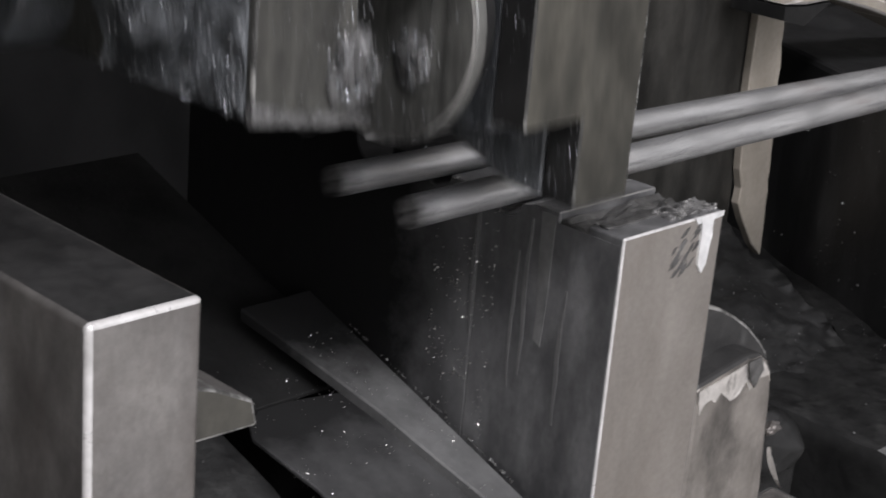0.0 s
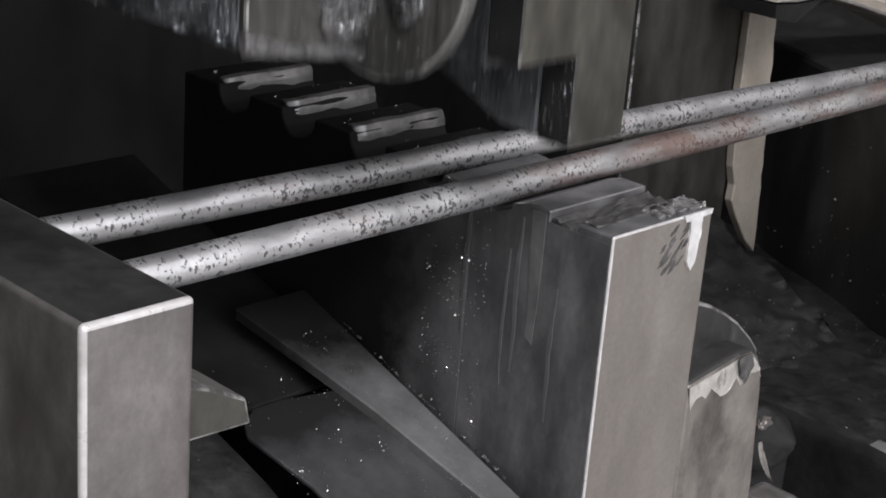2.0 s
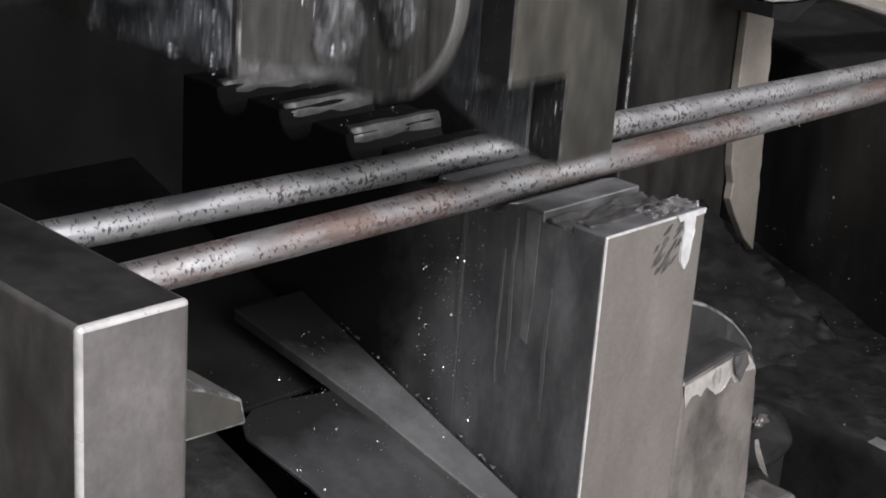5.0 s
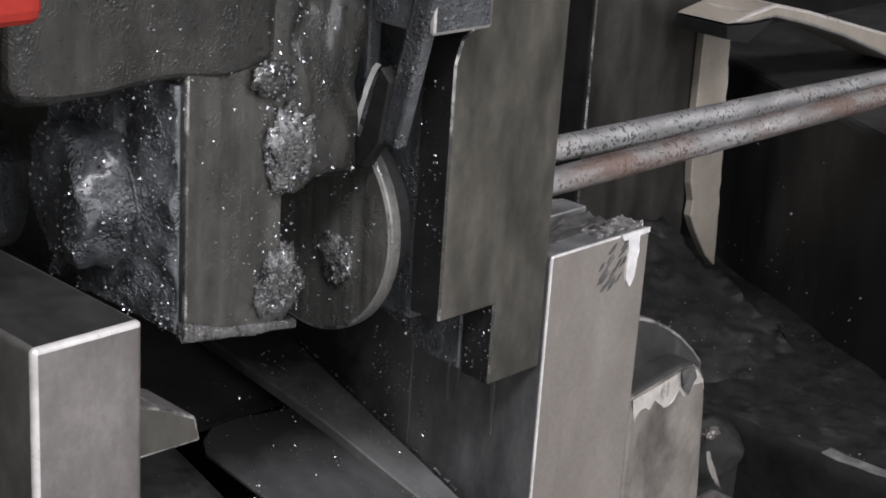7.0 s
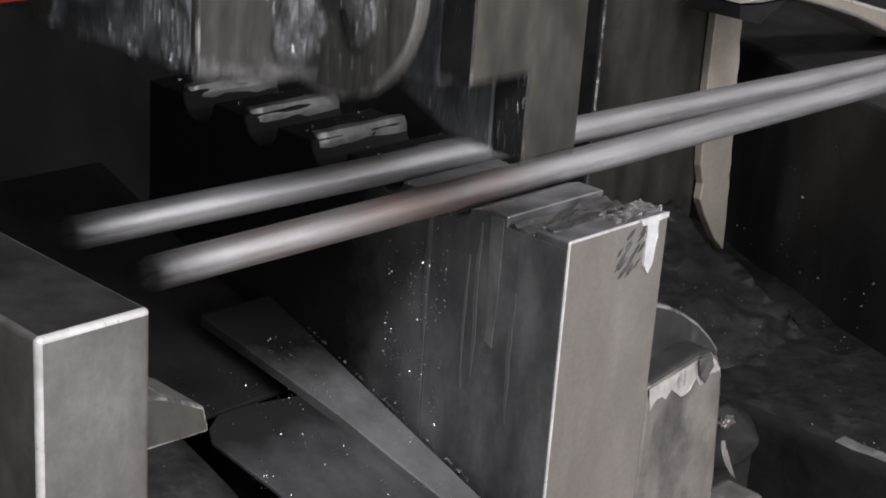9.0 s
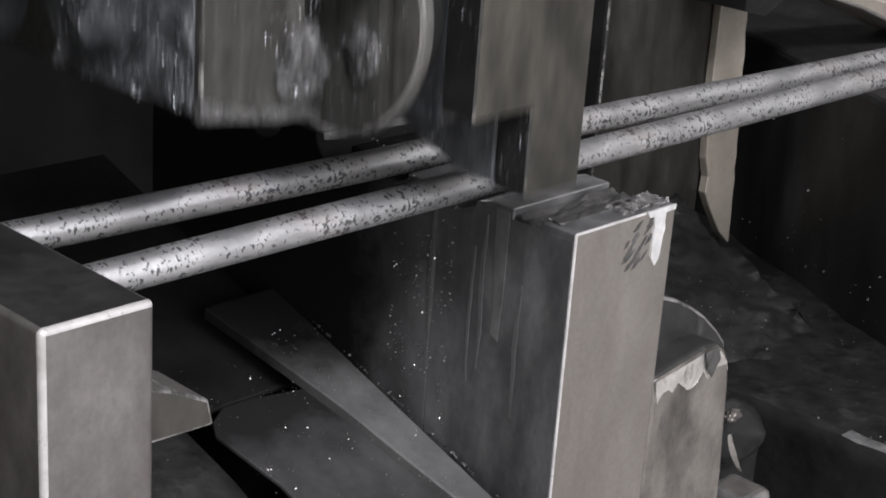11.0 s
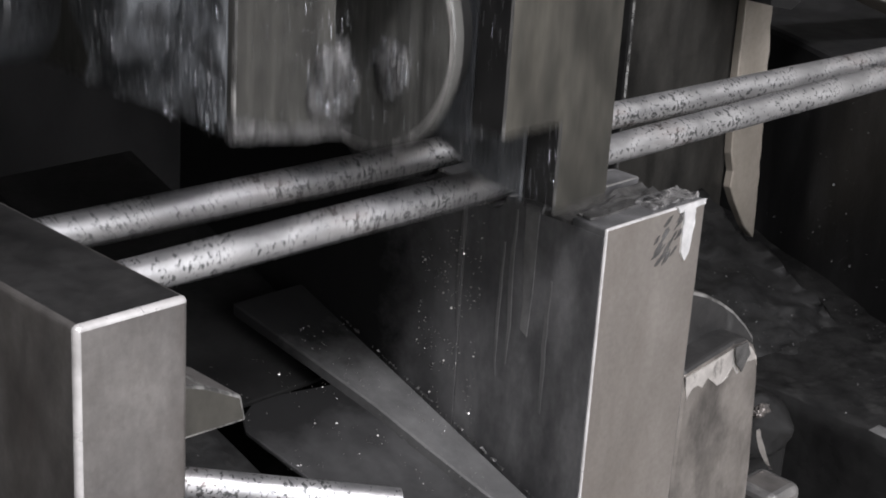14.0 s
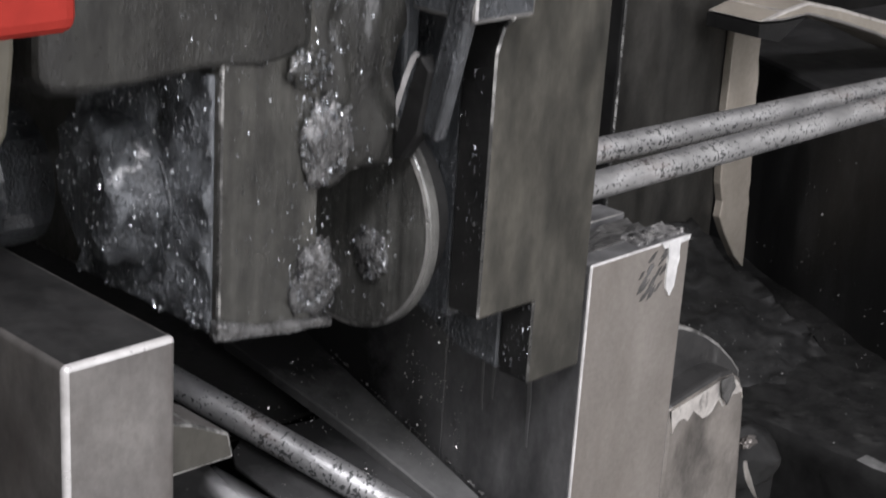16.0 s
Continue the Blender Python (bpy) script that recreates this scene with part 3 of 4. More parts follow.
def bearing_block():
    b = thing("bearing_block", "rounded steel block with a chipped shoulder", "machine block")
    prof = [(0.09, 0.6), (0.182, 0.6), (0.178, 0.70), (0.172, 0.765), (0.169, 0.780), (0.163, 0.790), (0.155, 0.7955), (0.14, 0.797), (0.09, 0.790)]
    # upward faces get the dark tone in place of real shading
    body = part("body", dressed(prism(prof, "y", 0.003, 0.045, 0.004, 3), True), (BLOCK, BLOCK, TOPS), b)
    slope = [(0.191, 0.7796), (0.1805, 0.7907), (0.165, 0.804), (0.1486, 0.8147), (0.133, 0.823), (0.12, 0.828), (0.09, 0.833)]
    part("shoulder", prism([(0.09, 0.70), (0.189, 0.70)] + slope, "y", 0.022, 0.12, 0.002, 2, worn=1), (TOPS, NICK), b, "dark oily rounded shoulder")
    chip = [(0.0915, 0.787), (0.11, 0.789), (0.14, 0.793), (0.157, 0.7895), (0.1645, 0.781), (0.167, 0.774)]
    for i in range(15):
        x = 0.165 - 0.005 * i
        chip.append((x, 0.778 - 0.05 * (0.167 - x) + 0.008 * noise.noise(Vector((i * 0.83, 4.2, 1.7)))))
    part("chip", patch(chip, 0.003, 0.0007, 2, 0.0004, 3), CHIP, body, "bright chipped edge")
    part("dent", patch([(0.138, 0.7945), (0.150, 0.7955), (0.154, 0.786), (0.147, 0.776), (0.141, 0.783)], 0.0012, 0.0010, 7), CRUST, body)
    return b


def foot_bolt():
    b = thing("foot_bolt", "worn square-headed bolt in the sooty casting", "bolt")
    part("head", box(0.200, 0.234, -0.004, 0.03, 0.630, 0.671, 0.006, 3, worn=1), (STOP, WORN), b)
    part("shank", rod(0.012, 0.14, pose(0.217, 0.013, 0.57), 20), STOP, b)
    return b


foot_bolt()


def cast_boss():
    b = thing("cast_boss", "round sooty casting with a chipped bright rim", "machine casting")
    body = part("body", roughen(roughen(rod(0.025, 0.05, pose(0.262, 0.062, 0.682, 82, 0, -32), 40, 0.012), 0.006, 45, 3), 0.002, 110), CAST, b, smooth=True)
    arc = bmesh.new()
    for k in range(12):
        u = k / 11
        w = 0.0008 + 0.0030 * math.sin(math.pi * min(1, 0.1 + u)) + 0.0008 * noise.noise(Vector((k * 0.7, 0, 0)))
        x, z = 0.2225 + 0.024 * u ** 1.6, 0.7005 - 0.038 * u
        arc.verts.new((x, 0.030, z))
        arc.verts.new((x + w, 0.0285, z + 0.4 * w))
    arc.verts.ensure_lookup_table()
    for k in range(11):
        arc.faces.new([arc.verts[q] for q in (2 * k, 2 * k + 1, 2 * k + 3, 2 * k + 2)])
    bmesh.ops.solidify(arc, geom=arc.faces[:], thickness=0.003)
    part("rim_chip", arc, BRIGHT, body, "bright chipped rim")
    part("worn_spot", lump((0.234, 0.036, 0.709), (0.008, 0.004, 0.004), 4), STOP, body, smooth=True)
    part("foot", box(0.235, 0.30, 0.05, 0.20, 0.502, 0.665, 0.004), CAST, b)
    return b


bearing_block()
cast_boss()


def back_frame():
    f = thing("guide_column", "dark oily steel guide plates behind the bars", "machine frame")
    guide = box(0.470, 0.640, 0.36, 0.42, 0.50, 1.6, 0.003, worn=1)
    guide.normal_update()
    # left face blackened to paint in the dark gap beside the ram
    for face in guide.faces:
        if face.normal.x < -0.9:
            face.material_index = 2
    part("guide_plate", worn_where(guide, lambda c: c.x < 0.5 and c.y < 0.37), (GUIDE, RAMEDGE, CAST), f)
    # back and side wall carry the interior's darkness in their colour
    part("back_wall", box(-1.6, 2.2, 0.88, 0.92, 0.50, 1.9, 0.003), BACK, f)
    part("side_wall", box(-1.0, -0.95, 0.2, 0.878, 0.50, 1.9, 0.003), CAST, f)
    # unseen block added overhead to hold back light from above
    part("unseen_top_block", box(-0.9, 1.6, 0.06, 0.878, 1.62, 1.9, 0.01), CAST, f)
    left = [(0.6245, 1.0), (0.6265, 0.80), (0.6325, 0.735), (0.6395, 0.716), (0.638, 0.70), (0.649, 0.682), (0.672, 0.652), (0.690, 0.637)]
    edge = [(0.690 - 0.022 * (k / 20) ** 1.2 + 0.0022 * noise.noise(Vector((k * 0.9, 7, 0))), 0.642 + 0.25 * k / 20) for k in range(1, 21)]
    post = prism(left + edge + [(0.668, 1.0)], "y", 0.35, 0.359, 0.0008)
    part("post", post, TAN, f, "tan scaled steel strip with a torn edge")
    arm = prism([(0.566, 0.9125), (0.60, 0.919), (0.640, 0.9235), (0.70, 0.911), (0.8766, 0.8665), (1.6, 0.69), (1.6, 0.655), (0.8845, 0.8387), (0.767, 0.8787), (0.7, 0.897), (0.6428, 0.9105), (0.60, 0.9095)], "y", 0.285, 0.345, 0.003, 2, worn=1)
    flange = part("flange", arm, (TAN, CHIP), f, "tan steel flange with a worn bright edge")
    # black piece added to paint in the flange's dark underside
    part("flange_web", prism([(0.567, 0.9105), (0.568, 0.8985), (0.6013, 0.8908), (0.640, 0.9085), (0.60, 0.908)], "y", 0.2865, 0.343), CAST, flange)
    # black housing whose side runs slantwise toward the open front
    side = [(0.752, 0.381), (0.604, 0.099), (0.505, -0.09), (1.9, -0.09), (1.9, 0.5), (0.80, 0.5)]
    part("casing", prism(side, "z", 0.50, 0.83, 0.006, 2), CASING, f, "black oily machine housing")
    spots = []
    for u, v, w in strewn(150, 63, (0, 0, 0.63), (1, 0, 0.82), 9, -0.1):
        spots.append(Vector((0.752 - 0.247 * u - 0.0004, 0.381 - 0.471 * u, w)))
    flakes("scale_dust", spots, 0.0012, DUST, f, 64)
    return f


back_frame()

# ---------------------------------------------------------------- ram
PERIOD, TOP = 1.483, 0.317
MID, SWING = 0.953, 0.0717


def ram_z(t):
    return MID + SWING * math.cos(2 * math.pi * (t - TOP) / PERIOD)


def ram():
    # built with the ledge of its front plate at height 0
    r = thing("shear_ram", "greasy steel ram of a bar shear with upper blades", "shear ram")
    front = [(-0.0845, 0.0), (-0.0425, 0.0), (-0.0425, -0.0465), (-0.001, -0.0465), (-0.001, 0.7), (-0.0735, 0.7), (-0.0735, 0.152), (-0.080, 0.148), (-0.0845, 0.135)]
    plate = worn_where(prism(front, "y", 0.002, 0.0235, 0.0011, worn=1), lambda c: c.y < 0.01 and (c.x < -0.07 and c.z > 0.003 or c.x < -0.041 and c.z < -0.003))
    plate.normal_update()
    # shade on the plate's thickness faces is painted in as black
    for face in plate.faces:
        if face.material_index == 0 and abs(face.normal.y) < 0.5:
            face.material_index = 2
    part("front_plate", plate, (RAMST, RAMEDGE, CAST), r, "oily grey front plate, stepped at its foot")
    back = [(0.0245, -0.0455), (0.05, -0.044), (0.085, -0.030), (0.12, -0.016), (0.40, -0.008), (0.40, 0.7), (0.0245, 0.7)]
    part("upper_blade", prism(back, "x", -0.0425, -0.0015, 0.0012), GREASE_COAT, r, "greasy upper shear blade")
    part("backing", box(-0.083, -0.0428, 0.0245, 0.40, -0.006, 0.7, 0.0015), GREASE, r)
    part("clamp_block", box(-0.115, -0.0742, -0.011, 0.03, 0.155, 0.6, 0.002, worn=1), (GREASE, WORN), r)
    holder = prism([(-0.225, 0.018), (-0.168, 0.0105), (-0.168, 0.7), (-0.225, 0.7)], "y", 0.03, 0.30, 0.0016, 2, worn=1)
    part("holder", worn_where(holder, lambda c: c.x < -0.2), (GREASE_FLAT, RAMEDGE), r, "greasy clamp holder plate")
    lip = prism([(-0.227, 0.0165), (-0.158, 0.0075), (-0.158, 0.0125), (-0.205, 0.0185), (-0.216, 0.0235), (-0.227, 0.0255)], "y", 0.027, 0.034, 0.0008)
    bmesh.ops.subdivide_edges(lip, edges=lip.edges[:], cuts=4, use_grid_fill=True)
    part("holder_lip", roughen(lip, 0.0012, 160), GREASE_LUMP, r, "grease-smeared lip along the foot", smooth=True)
    over = box(-0.314, -0.172, 0.0272, 0.32, 0.139, 0.7, 0.009, 4)
    bmesh.ops.subdivide_edges(over, edges=over.edges[:], cuts=9, use_grid_fill=True)
    ledge = part("overhang", roughen(roughen(over, 0.004, 24), 0.002, 75), CAKED, r, smooth=True)
    sprinkle("glint_chip", ledge, 700, 0.0005, GLINT, r, 83)
    disc_part = part("disc", rod(0.0605, 0.0075, pose(-0.1062, 0.0752, 0.043, 0, 90, 0), 72, 0.0012), SMEARED, r, "flat greasy disc with a worn rim")
    part("disc_rim", rim_ring(), SMEARED, disc_part)
    hub = part("hub", lump((-0.1108, 0.0535, 0.026), (0.0035, 0.012, 0.012), 3), GREASE_LUMP, disc_part, smooth=True)
    sprinkle("glint_chip", hub, 90, 0.001, GLINT, r, 97)
    part("disc_back", rod(0.05, 0.016, pose(-0.0935, 0.0752, 0.043, 0, 90, 0), 48), CAST, r)
    part("arm", box(-0.098, -0.088, 0.05, 0.30, 0.06, 0.7, 0.002), GREASE, r)
    lev = box(-0.004, 0.004, -0.007, 0.006, -0.075, 0.075, 0.002)
    bmesh.ops.transform(lev, matrix=pose(-0.113, -0.004, 0.170, 14, 0, 0), verts=lev.verts[:])
    part("lever", lev, GREASE, r, "slim oily lever")
    tongue = [(0.0175, 0.136), (0.0215, 0.1276), (0.0285, 0.104), (0.0355, 0.082), (0.0266, 0.083), (0.016, 0.098), (0.0105, 0.13)]
    wedge = part("wedge", prism(tongue, "x", -0.120, -0.112, 0.001), CAST, r, "dark wedge between disc and lever")
    slit = bmesh.new()
    line = [(0.0165 + 0.0206 * (k / 14) ** 0.8, 0.137 - 0.0602 * (k / 14) ** 1.15) for k in range(15)]
    lips = [(slit.verts.new((-0.1206, y, z)), slit.verts.new((-0.1212, y + 0.0028 + 0.0012 * noise.noise(Vector((z * 300, 2, 0))), z + 0.0006))) for y, z in line]
    for p, q in zip(lips, lips[1:]):
        slit.faces.new((p[0], p[1], q[1], q[0]))
    part("wedge_edge", slit, EDGE, wedge, "bright rubbed edge of a wedge")
    ring = bmesh.new()
    for i in range(64):
        a, b = 2 * math.pi * i / 64, 2 * math.pi * (i + 1) / 64
        q = [ring.verts.new((x, 0.0752 + rr * math.cos(k), 0.043 + rr * math.sin(k))) for k in (a, b) for rr, x in ((0.0592, -0.1102), (0.0612, -0.1094))]
        ring.faces.new((q[0], q[1], q[3], q[2]))
    part("disc_edge", ring, NICK, disc_part, "nicked bright edge")
    part("filler", box(-0.1575, -0.128, 0.037, 0.30, 0.082, 0.7, 0.004), GREASE, r)
    hexa = rod(0.037, 0.036, pose(-0.229, 0.098, 0.072, 12, 90, 0), 6, 0.002)
    bmesh.ops.triangulate(hexa, faces=hexa.faces[:])
    bmesh.ops.subdivide_edges(hexa, edges=hexa.edges[:], cuts=5, use_grid_fill=True)
    bolt = part("bolt_head", roughen(roughen(hexa, 0.004, 42), 0.003, 150), GREASE_COAT, r, "grease-caked hexagon bolt head", smooth=True)
    sprinkle("glint_chip", bolt, 650, 0.0009, GLINT, r, 82)
    part("washer", rod(0.041, 0.004, pose(-0.2275, 0.100, 0.066, 0, 90, 0), 40, 0.001), GREASE, r)
    part("nut_collar", rod(0.036, 0.05, pose(-0.231, 0.195, 0.052, 0, 90, 0), 24, 0.004), GREASE, r)
    mass = box(-0.178, -0.121, 0.0285, 0.055, 0.080, 0.245, 0.004, 2)
    bmesh.ops.subdivide_edges(mass, edges=mass.edges[:], cuts=14, use_grid_fill=True)
    for v in mass.verts:
        c = v.co.copy()
        v.co += noise.noise_vector(c * 45) * 0.007 + noise.noise_vector(c * 130) * 0.003
        v.co.y = max(v.co.y, 0.0255)
    sprinkle("glint_chip", part("grease_mass", mass, CAKED, r, "lumpy caked grease", smooth=True), 450, 0.0008, GLINT, r, 84)
    sprinkle("glint_chip", part("grease_clot", lump((-0.166, 0.0285, 0.100), (0.014, 0.0055, 0.020), 1), GREASE_LUMP, r, "clotted shiny grease", smooth=True), 130, 0.0011, GLINT, r, 91)
    sprinkle("glint_chip", part("grease_clot", lump((-0.170, 0.0315, 0.034), (0.0145, 0.007, 0.019), 2), GREASE_LUMP, r, smooth=True), 130, 0.0011, GLINT, r, 92)
    sprinkle("glint_chip", part("grease_clot", lump((-0.178, 0.0275, 0.135), (0.012, 0.0028, 0.008), 5), CAKED, r, smooth=True), 130, 0.0011, GLINT, r, 95)
    slab = box(-0.2275, -0.2245, 0.034, 0.135, 0.019, 0.137, 0.001)
    for k, cuts in ((1, 40), (2, 46)):
        along = [e for e in slab.edges if abs((e.verts[0].co - e.verts[1].co).normalized()[k]) > 0.9]
        bmesh.ops.subdivide_edges(slab, edges=along, cuts=cuts, use_grid_fill=True)
    for v in slab.verts:
        if v.co.x < -0.2265:
            v.co.x += 0.0035 * noise.noise(v.co * 60) + 0.0022 * noise.noise(v.co * 170)
    coat = part("grease_coat", slab, GREASE_COAT, r, "glistening lumpy grease", smooth=True)
    sprinkle("glint_chip", coat, 2000, 0.0008, GLINT, r, 81, (-1, 0, 0))
    # bright chips added as glints on the wet grease
    front = [Vector((x, 0.0296, z)) for x, y, z in strewn(260, 41, (-0.222, 0, 0.02), (-0.16, 0, 0.30), 38, -0.05)]
    front += [Vector((x, 0.027, z)) for x, y, z in strewn(260, 42, (-0.186, 0, 0.09), (-0.158, 0, 0.18), 60, -0.2)]
    front += [Vector((x, 0.0297, z)) for x, y, z in strewn(160, 54, (-0.19, 0, 0.015), (-0.16, 0, 0.09), 60, -0.2)]
    front += [Vector((x, 0.0255, z)) for x, y, z in strewn(240, 51, (-0.181, 0, 0.08), (-0.159, 0, 0.122), 90, -0.2) + strewn(170, 52, (-0.181, 0, 0.02), (-0.160, 0, 0.048), 90, -0.2)]
    front += [Vector((x, 0.0275, z)) for x, y, z in strewn(420, 43, (-0.25, 0, 0.12), (-0.2, 0, 0.30), 40, -0.2)]
    flakes("glint_chip", front, 0.0006, GLINT, r, 11)
    disc = [Vector((-0.1105, 0.0752 + a * math.cos(b), 0.043 + a * math.sin(b))) for a, b, c in strewn(120, 46, (0.01, 2.2, 0), (0.057, 5.2, 0), 30, -0.2)]
    disc += [Vector((-0.043, y, z)) for x, y, z in strewn(110, 47, (0, 0.026, -0.042), (0, 0.08, -0.004), 50, -0.2)]
    disc += [Vector((-0.0427, y, z)) for x, y, z in strewn(70, 49, (0, 0.003, -0.046), (0, 0.0235, -0.002), 60, -0.2)]
    disc += [Vector((-0.0847, y, z)) for x, y, z in strewn(60, 50, (0, 0.003, 0.0), (0, 0.0235, 0.13), 60, 0.0)]
    disc += [Vector((-0.0836, y, z)) for x, y, z in strewn(120, 48, (0, 0.026, 0.0), (0, 0.08, 0.15), 40, 0.0)]
    flakes("glint_chip", disc, 0.0008, GLINT, r, 13)
    strip = [(-0.352, 0.7), (-0.352, 0.118), (-0.338, 0.112), (-0.3265, 0.128), (-0.3225, 0.16), (-0.3225, 0.7)]
    part("painted_strip", prism(strip, "y", 0.03, 0.09, 0.003, 2), BEIGE, r, "dirty beige painted strip")
    return r


def rim_ring():
    bm = bmesh.new()
    rings = []
    for rad, x in ((0.0610, -0.1098), (0.0615, -0.1085), (0.0615, -0.1035), (0.0606, -0.1025)):
        rings.append([bm.verts.new((x, 0.0752 + rad * math.cos(a * math.pi / 32), 0.043 + rad * math.sin(a * math.pi / 32) * 1.0 + 0.0004 * noise.noise(Vector((a * 0.9, x * 300, 1))))) for a in range(64)])
    for p, q in zip(rings, rings[1:]):
        for i in range(64):
            bm.faces.new((p[i], p[(i + 1) % 64], q[(i + 1) % 64], q[i]))
    return bm


RAM = ram()


def red_guard():
    g = thing("red_guard", "red painted steel guard hanging beside the ram", "machine guard")
    part("plate", box(-0.40, -0.333, -0.03, 0.0, 1.069, 1.66, 0.006, 3), RED, g)
    part("bracket", box(-0.39, -0.34, 0.001, 0.0595, 1.63, 1.66, 0.002), CAST, g)
    part("edge_fold", box(-0.398, -0.336, 0.0005, 0.02, 1.078, 1.40, 0.002), RED, g)
    return g


red_guard()

# ---------------------------------------------------------------- bars
CUT = 0.2646


def bar_mesh(name, length, material):
    """A round bar with rings along it, a little uneven, and sheared end faces."""
    count, sides = round(length / (CUT / 12)), 26
    verts, faces, smooth = [], [], []
    for i in range(count + 1):
        x = -length / 2 + length * i / count
        for j in range(sides):
            a = 2 * math.pi * j / sides
            ph = 2 * math.pi * x / CUT
            r = BAR_R * (1 + 0.012 * noise.noise(Vector((math.cos(a) * 2 + math.cos(ph), math.sin(a) * 2, math.sin(ph)))))
            verts.append((x, r * math.cos(a), r * math.sin(a)))
    for i in range(count):
        for j in range(sides):
            k = (j + 1) % sides
            faces.append((i * sides + j, i * sides + k, (i + 1) * sides + k, (i + 1) * sides + j))
    smooth = [True] * len(faces)
    mesh = bpy.data.meshes.new(name)
    mesh.from_pydata(verts, [], faces)
    mesh.polygons.foreach_set("use_smooth", smooth)
    bm = bmesh.new()
    bm.from_mesh(mesh)
    bmesh.ops.recalc_face_normals(bm, faces=bm.faces[:])
    bm.to_mesh(mesh)
    bm.free()
    mesh.materials.append(material)
    return mesh


def end_mesh():
    """A sheared end face, slightly dished, torn across its middle."""
    verts, faces = [(0.0006, 0, 0)], []
    for k, dish in ((0.45, 0.0005), (0.8, 0.0004), (1.0, 0.0001)):
        for j in range(26):
            a = 2 * math.pi * j / 26
            y, z = BAR_R * 0.995 * k * math.cos(a), BAR_R * 0.995 * k * math.sin(a)
            verts.append((dish + 0.0003 * noise.noise(Vector((y, z, 0)) * 600) * (k < 1), y, z))
    for j in range(26):
        k = (j + 1) % 26
        faces.append((0, 1 + j, 1 + k))
        for ring in (1, 27):
            faces.append((ring + j, ring + 26 + j, ring + 26 + k, ring + k))
    mesh = bpy.data.meshes.new("sheared_end")
    mesh.from_pydata(verts, [], faces)
    mesh.materials.append(BURR)
    return mesh


END = end_mesh()


def with_ends(bar, length):
    for m in (pose(-length / 2, 0, 0), pose(length / 2, 0, 0, 0, 0, 180)):
        face = new("sheared_end", END)
        face.parent, face.matrix_local = bar, m
        tagged(face, "torn bright sheared end")
    return bar


PIECE, RUSTY, LONG = bar_mesh("steel_bar", CUT, BAR), bar_mesh("rusty_bar", CUT, RUSTY_BAR), bar_mesh("long_steel_bar", 9 * CUT, BAR)
CYCLES = 11
PIECES = {}
for lane in (0, 1):
    for n in range(CYCLES):
        rusty = lane == 0 and 2 <= n <= 6
        PIECES[lane, n] = tagged(new("steel_bar", RUSTY if rusty else PIECE), "round steel bar with brown rust and scale" if rusty else "round steel bar with flaking grey mill scale", "steel bar", "bars fed through the shear")
for ob in PIECES.values():
    with_ends(ob, CUT)
LONGS = [tagged(new("long_steel_bar", LONG), "long round steel stock bar with mill scale", "steel bar", "stock bars") for lane in (0, 1)]
for ob in LONGS:
    with_ends(ob, 9 * CUT)


LANE_SLOPE = (0.0, -0.055)


def in_lane(x, lane, dz=0.0, tilt=0.0):
    k = LANE_SLOPE[lane]
    x *= math.cos(math.atan(k))
    return pose(x, BAR_Y[lane] + k * x, BAR_Z + dz, 0, tilt, math.degrees(math.atan(k)))


def top_at(k):
    """When the ram stands highest before a feed; the third feed comes a little early."""
    return TOP + k * PERIOD - (0.022 if k == 2 else 0.0)


def feed(t):
    """How many cut lengths have been fed by the time t."""
    done = 0.0
    for k in range(CYCLES):
        u = (t - (top_at(k) - 0.383)) / 0.25
        done += min(1, max(0, u))
    return done


def lay(right, toward, turn=0.0):
    """A cut bar with its right end at a point, its axis along a direction from there."""
    u = -Vector(toward).normalized()
    m = u.to_track_quat("X", "Z").to_matrix().to_4x4()
    return Matrix.Translation(Vector(right) - u * CUT / 2) @ m


# places where cut bars come to lie: right end, and the way from there to the left end
PLACES = {
    "A": ((-0.0545, 0.0864, 0.7510), (-0.053, 0.132, 0.0432)),
    "B": ((-0.1038, -0.040, 0.7063), (-0.0088, 0.0731, 0.0239)),
    "C": ((0.0374, -0.0621, 0.7040), (-0.5646, 0.7845, 0.2565)),
    "E": ((-0.0975, -0.053, 0.7030), (0.0015, 0.1201, 0.0393)),
    "G": ((-0.0813, 0.0608, 0.7393), (-0.8341, 0.5242, 0.1714)),
    "H": ((-0.0100, 0.0583, 0.7450), (-0.9355, 0.3359, 0.1098)),
}


def slid(end, s, dx=0.0):
    return (end[0] + dx, end[1] - s, end[2] - SLOPE * s)


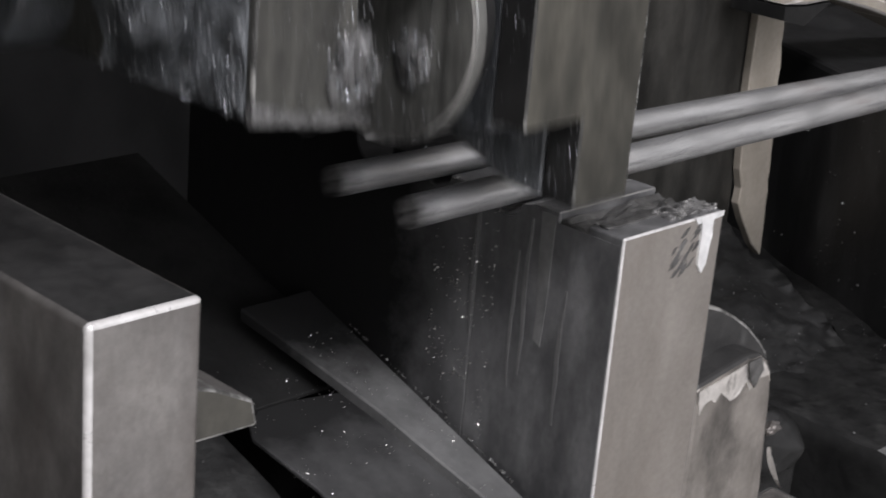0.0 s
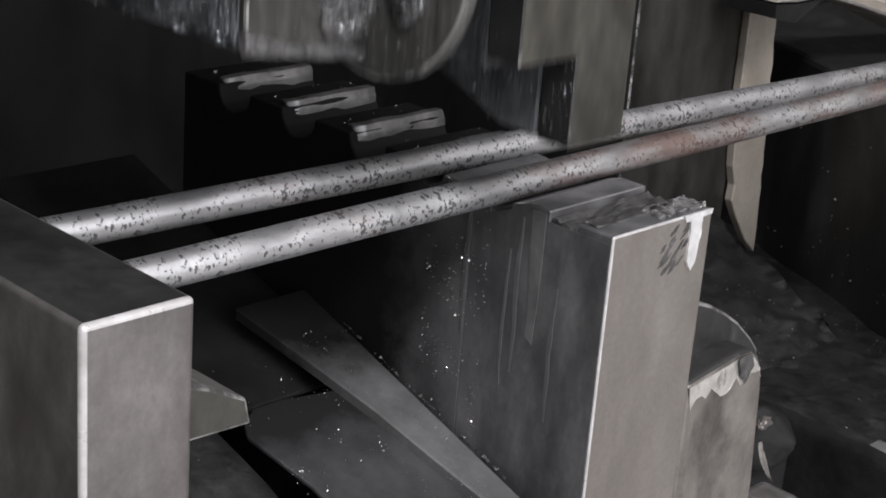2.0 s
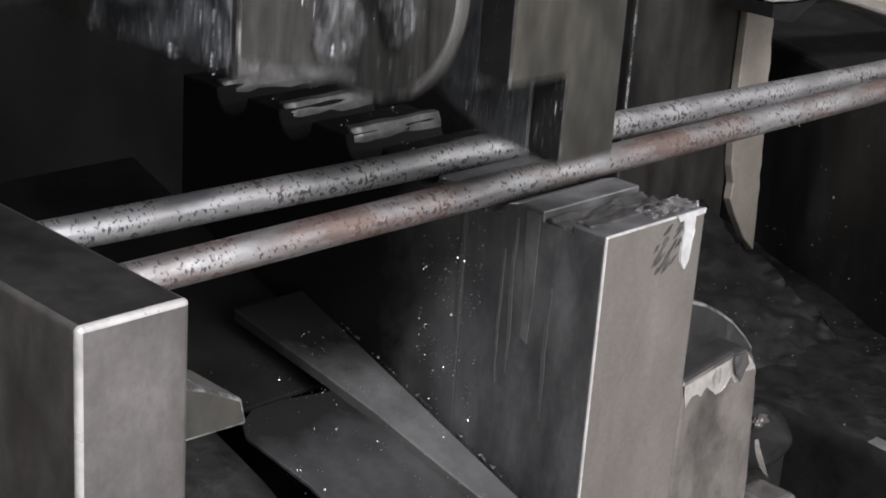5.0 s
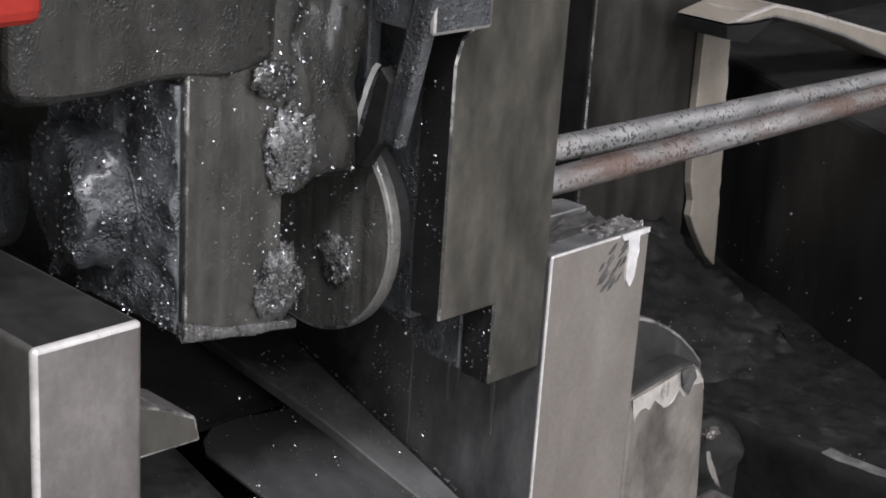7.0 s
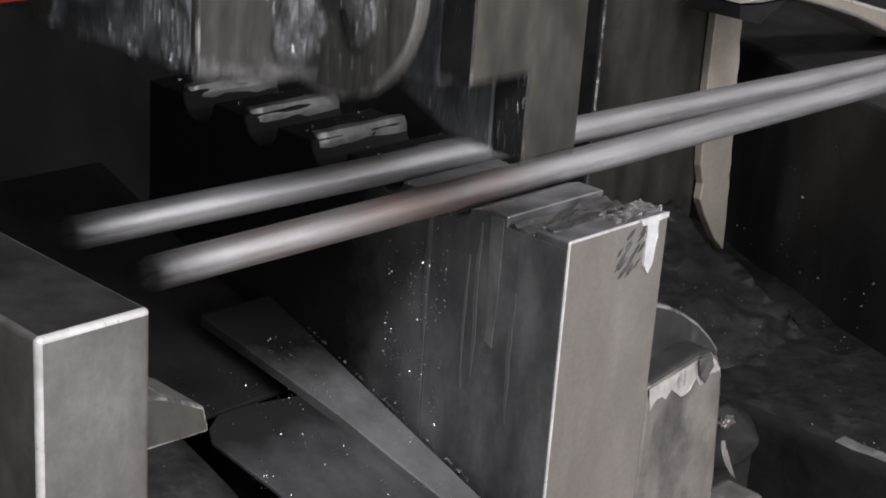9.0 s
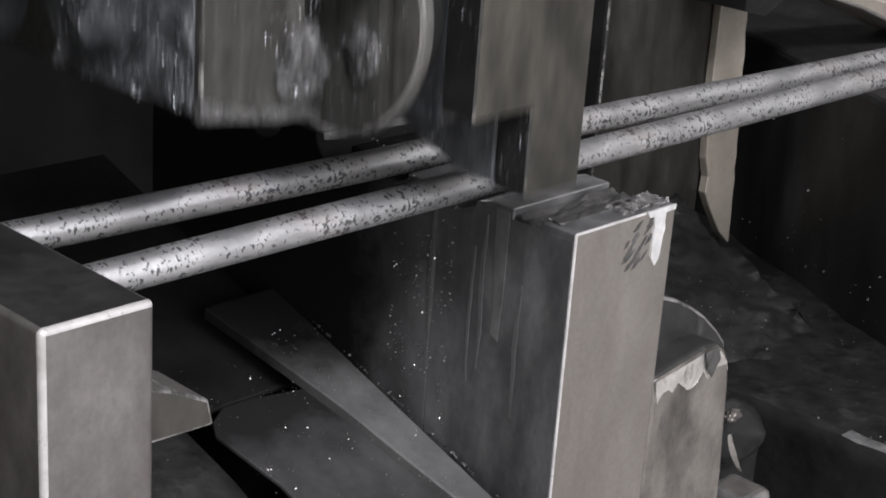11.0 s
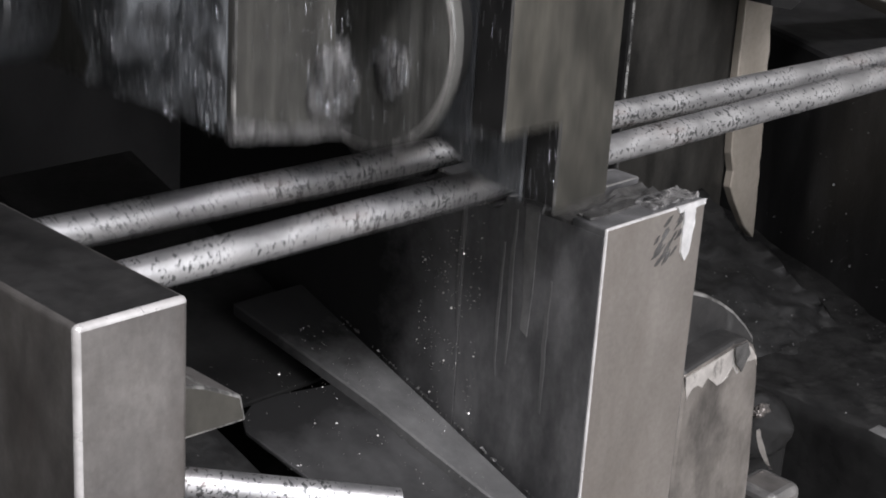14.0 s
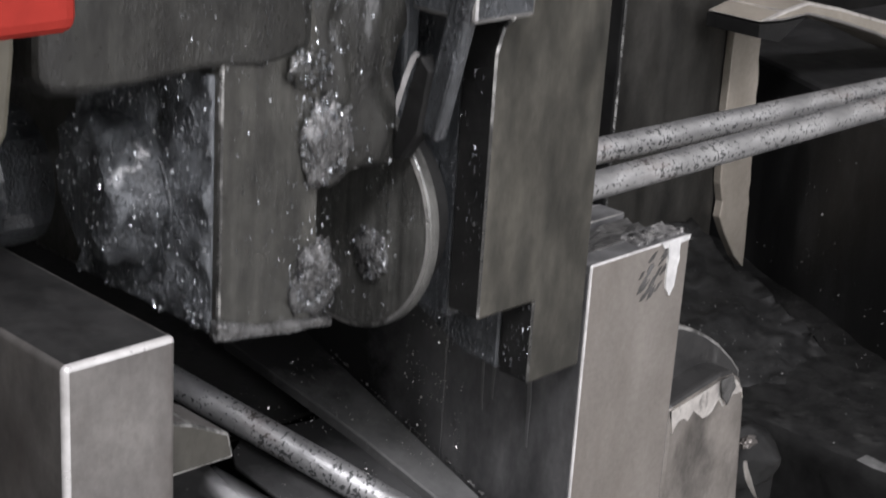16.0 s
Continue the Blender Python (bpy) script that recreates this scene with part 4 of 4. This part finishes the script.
# per cycle: for both bars, the kind of place where it lands and how far it has slid at times after landing
FATES = {
    0: ((("A", 0.00), (0.9, 0.06), (1.0, 0.25), (1.15, 0.45)), (("B", 0.0), (0.9, 0.06), (1.0, 0.03, "H"), (1.1, 0.10, "H"), (1.25, 0.45, "H"))),
    1: ((("A", 0.00), (2.5, 0.004), (2.6, 0.012), (2.7, 0.035), (2.8, 0.06), (2.9, 0.085), (2.96, -0.012, "E"), (3.03, 0.012, "E"), (3.12, 0.45, "E")), (("A", 0.035), (2.4, 0.05), (2.5, 0.16), (2.65, 0.45))),
    2: ((("A", 0.00), (3.95, 0.1), (4.15, 0.45)), (("B", 0.0), (3.95, 0.1), (4.15, 0.45))),
    3: ((("A", 0.00), (5.4, 0.05), (5.5, 0.0, "C"), (5.62, 0.43, "C")), (("B", 0.0), (5.38, 0.1), (5.5, 0.45))),
    4: ((("A", 0.00), (6.82, 0.02), (6.9, 0.12), (7.0, 0.45)), (("B", 0.0), (6.88, 0.1), (7.0, 0.45))),
    5: ((("A", 0.0), (8.3, 0.01), (8.36, 0.06), (8.42, 0.2), (8.52, 0.45)), (("B", 0.0), (8.34, 0.06), (8.42, 0.2), (8.52, 0.45))),
    6: ((("A", 0.00), (9.9, 0.1), (10.1, 0.45)), (("B", 0.0), (9.9, 0.1), (10.1, 0.45))),
    7: ((("A", 0.00), (12.72, 0.0), (12.9, 0.045), (13.02, 0.12), (13.12, 0.45)), (("B", 0.0), (12.7, 0.0), (13.2, 0.01), (13.3, 0.06), (13.42, 0.45))),
    8: ((("A", -0.01), (12.85, -0.005), (12.95, 0.05), (13.1, 0.45)), (("A", 0.03), (12.9, 0.03), (13.0, 0.05), (13.1, -0.005, "H"), (13.2, 0.0, "H"), (13.3, 0.015, "H"), (13.42, -0.002, "G"), (13.5, 0.0, "G"), (14.12, 0.0, "G"), (14.25, 0.45, "G"))),
    9: ((("A", -0.006), (15.6, -0.006), (15.7, 0.05), (15.85, 0.45)), (("B", 0.0), (14.26, 0.1), (14.38, 0.45))),
    10: ((("A", 0.0), (15.7, 0.0), (15.8, 0.02), (15.9, 0.034), (16.0, 0.036)), (("A", 0.04), (15.75, 0.06), (15.9, 0.10), (16.0, 0.20))),
}


def bar_rows(lane, n):
    y = BAR_Y[lane]
    low = TOP + PERIOD * (n + 0.5)
    land = low - 0.25
    times = {0.0, low - 0.42, low - 0.383}
    for k in range(n + 1):
        for dt in (-0.383, -0.258, -0.133):
            if top_at(k) + dt > 0:
                times.add(top_at(k) + dt)
    rows = [(t, in_lane(CUT / 2 + CUT * (n - feed(t)), lane)) for t in sorted(times)]
    (kind, s0), *slides = FATES[n][lane]
    end, way = PLACES[kind]
    rows.append((low - 0.36, pose(-CUT / 2 - 0.002, y, BAR_Z - 0.012, 0, 4, 0)))
    rows.append((low - 0.305, pose(-CUT / 2 + 0.005, y + 0.012, BAR_Z - 0.055, 0, 14, -28)))
    rows.append((land, lay(slid(end, s0), way)))
    far = 0.03 * (n * 2 + lane)
    for t, s, *other in slides:
        if other:
            end, way = PLACES[other[0]]
        rows.append((t, lay(slid(end, s + (far if s >= 0.4 else 0)), way)))
    if rows[-1][0] < 16:
        rows.append((16.0, rows[-1][1]))
    return rows


def motions():
    walk(RAM, [(i / 15, pose(0, 0, ram_z(i / 15))) for i in range(241)])
    for (lane, n), ob in PIECES.items():
        walk(ob, bar_rows(lane, n))
    for lane, ob in enumerate(LONGS):
        times = [0.0]
        for k in range(CYCLES):
            times += [top_at(k) + dt for dt in (-0.383, -0.258, -0.133) if top_at(k) + dt > 0]
        walk(ob, [(t, in_lane(4.5 * CUT + CUT * (CYCLES - feed(t)), lane)) for t in times + [16.0]])


motions()
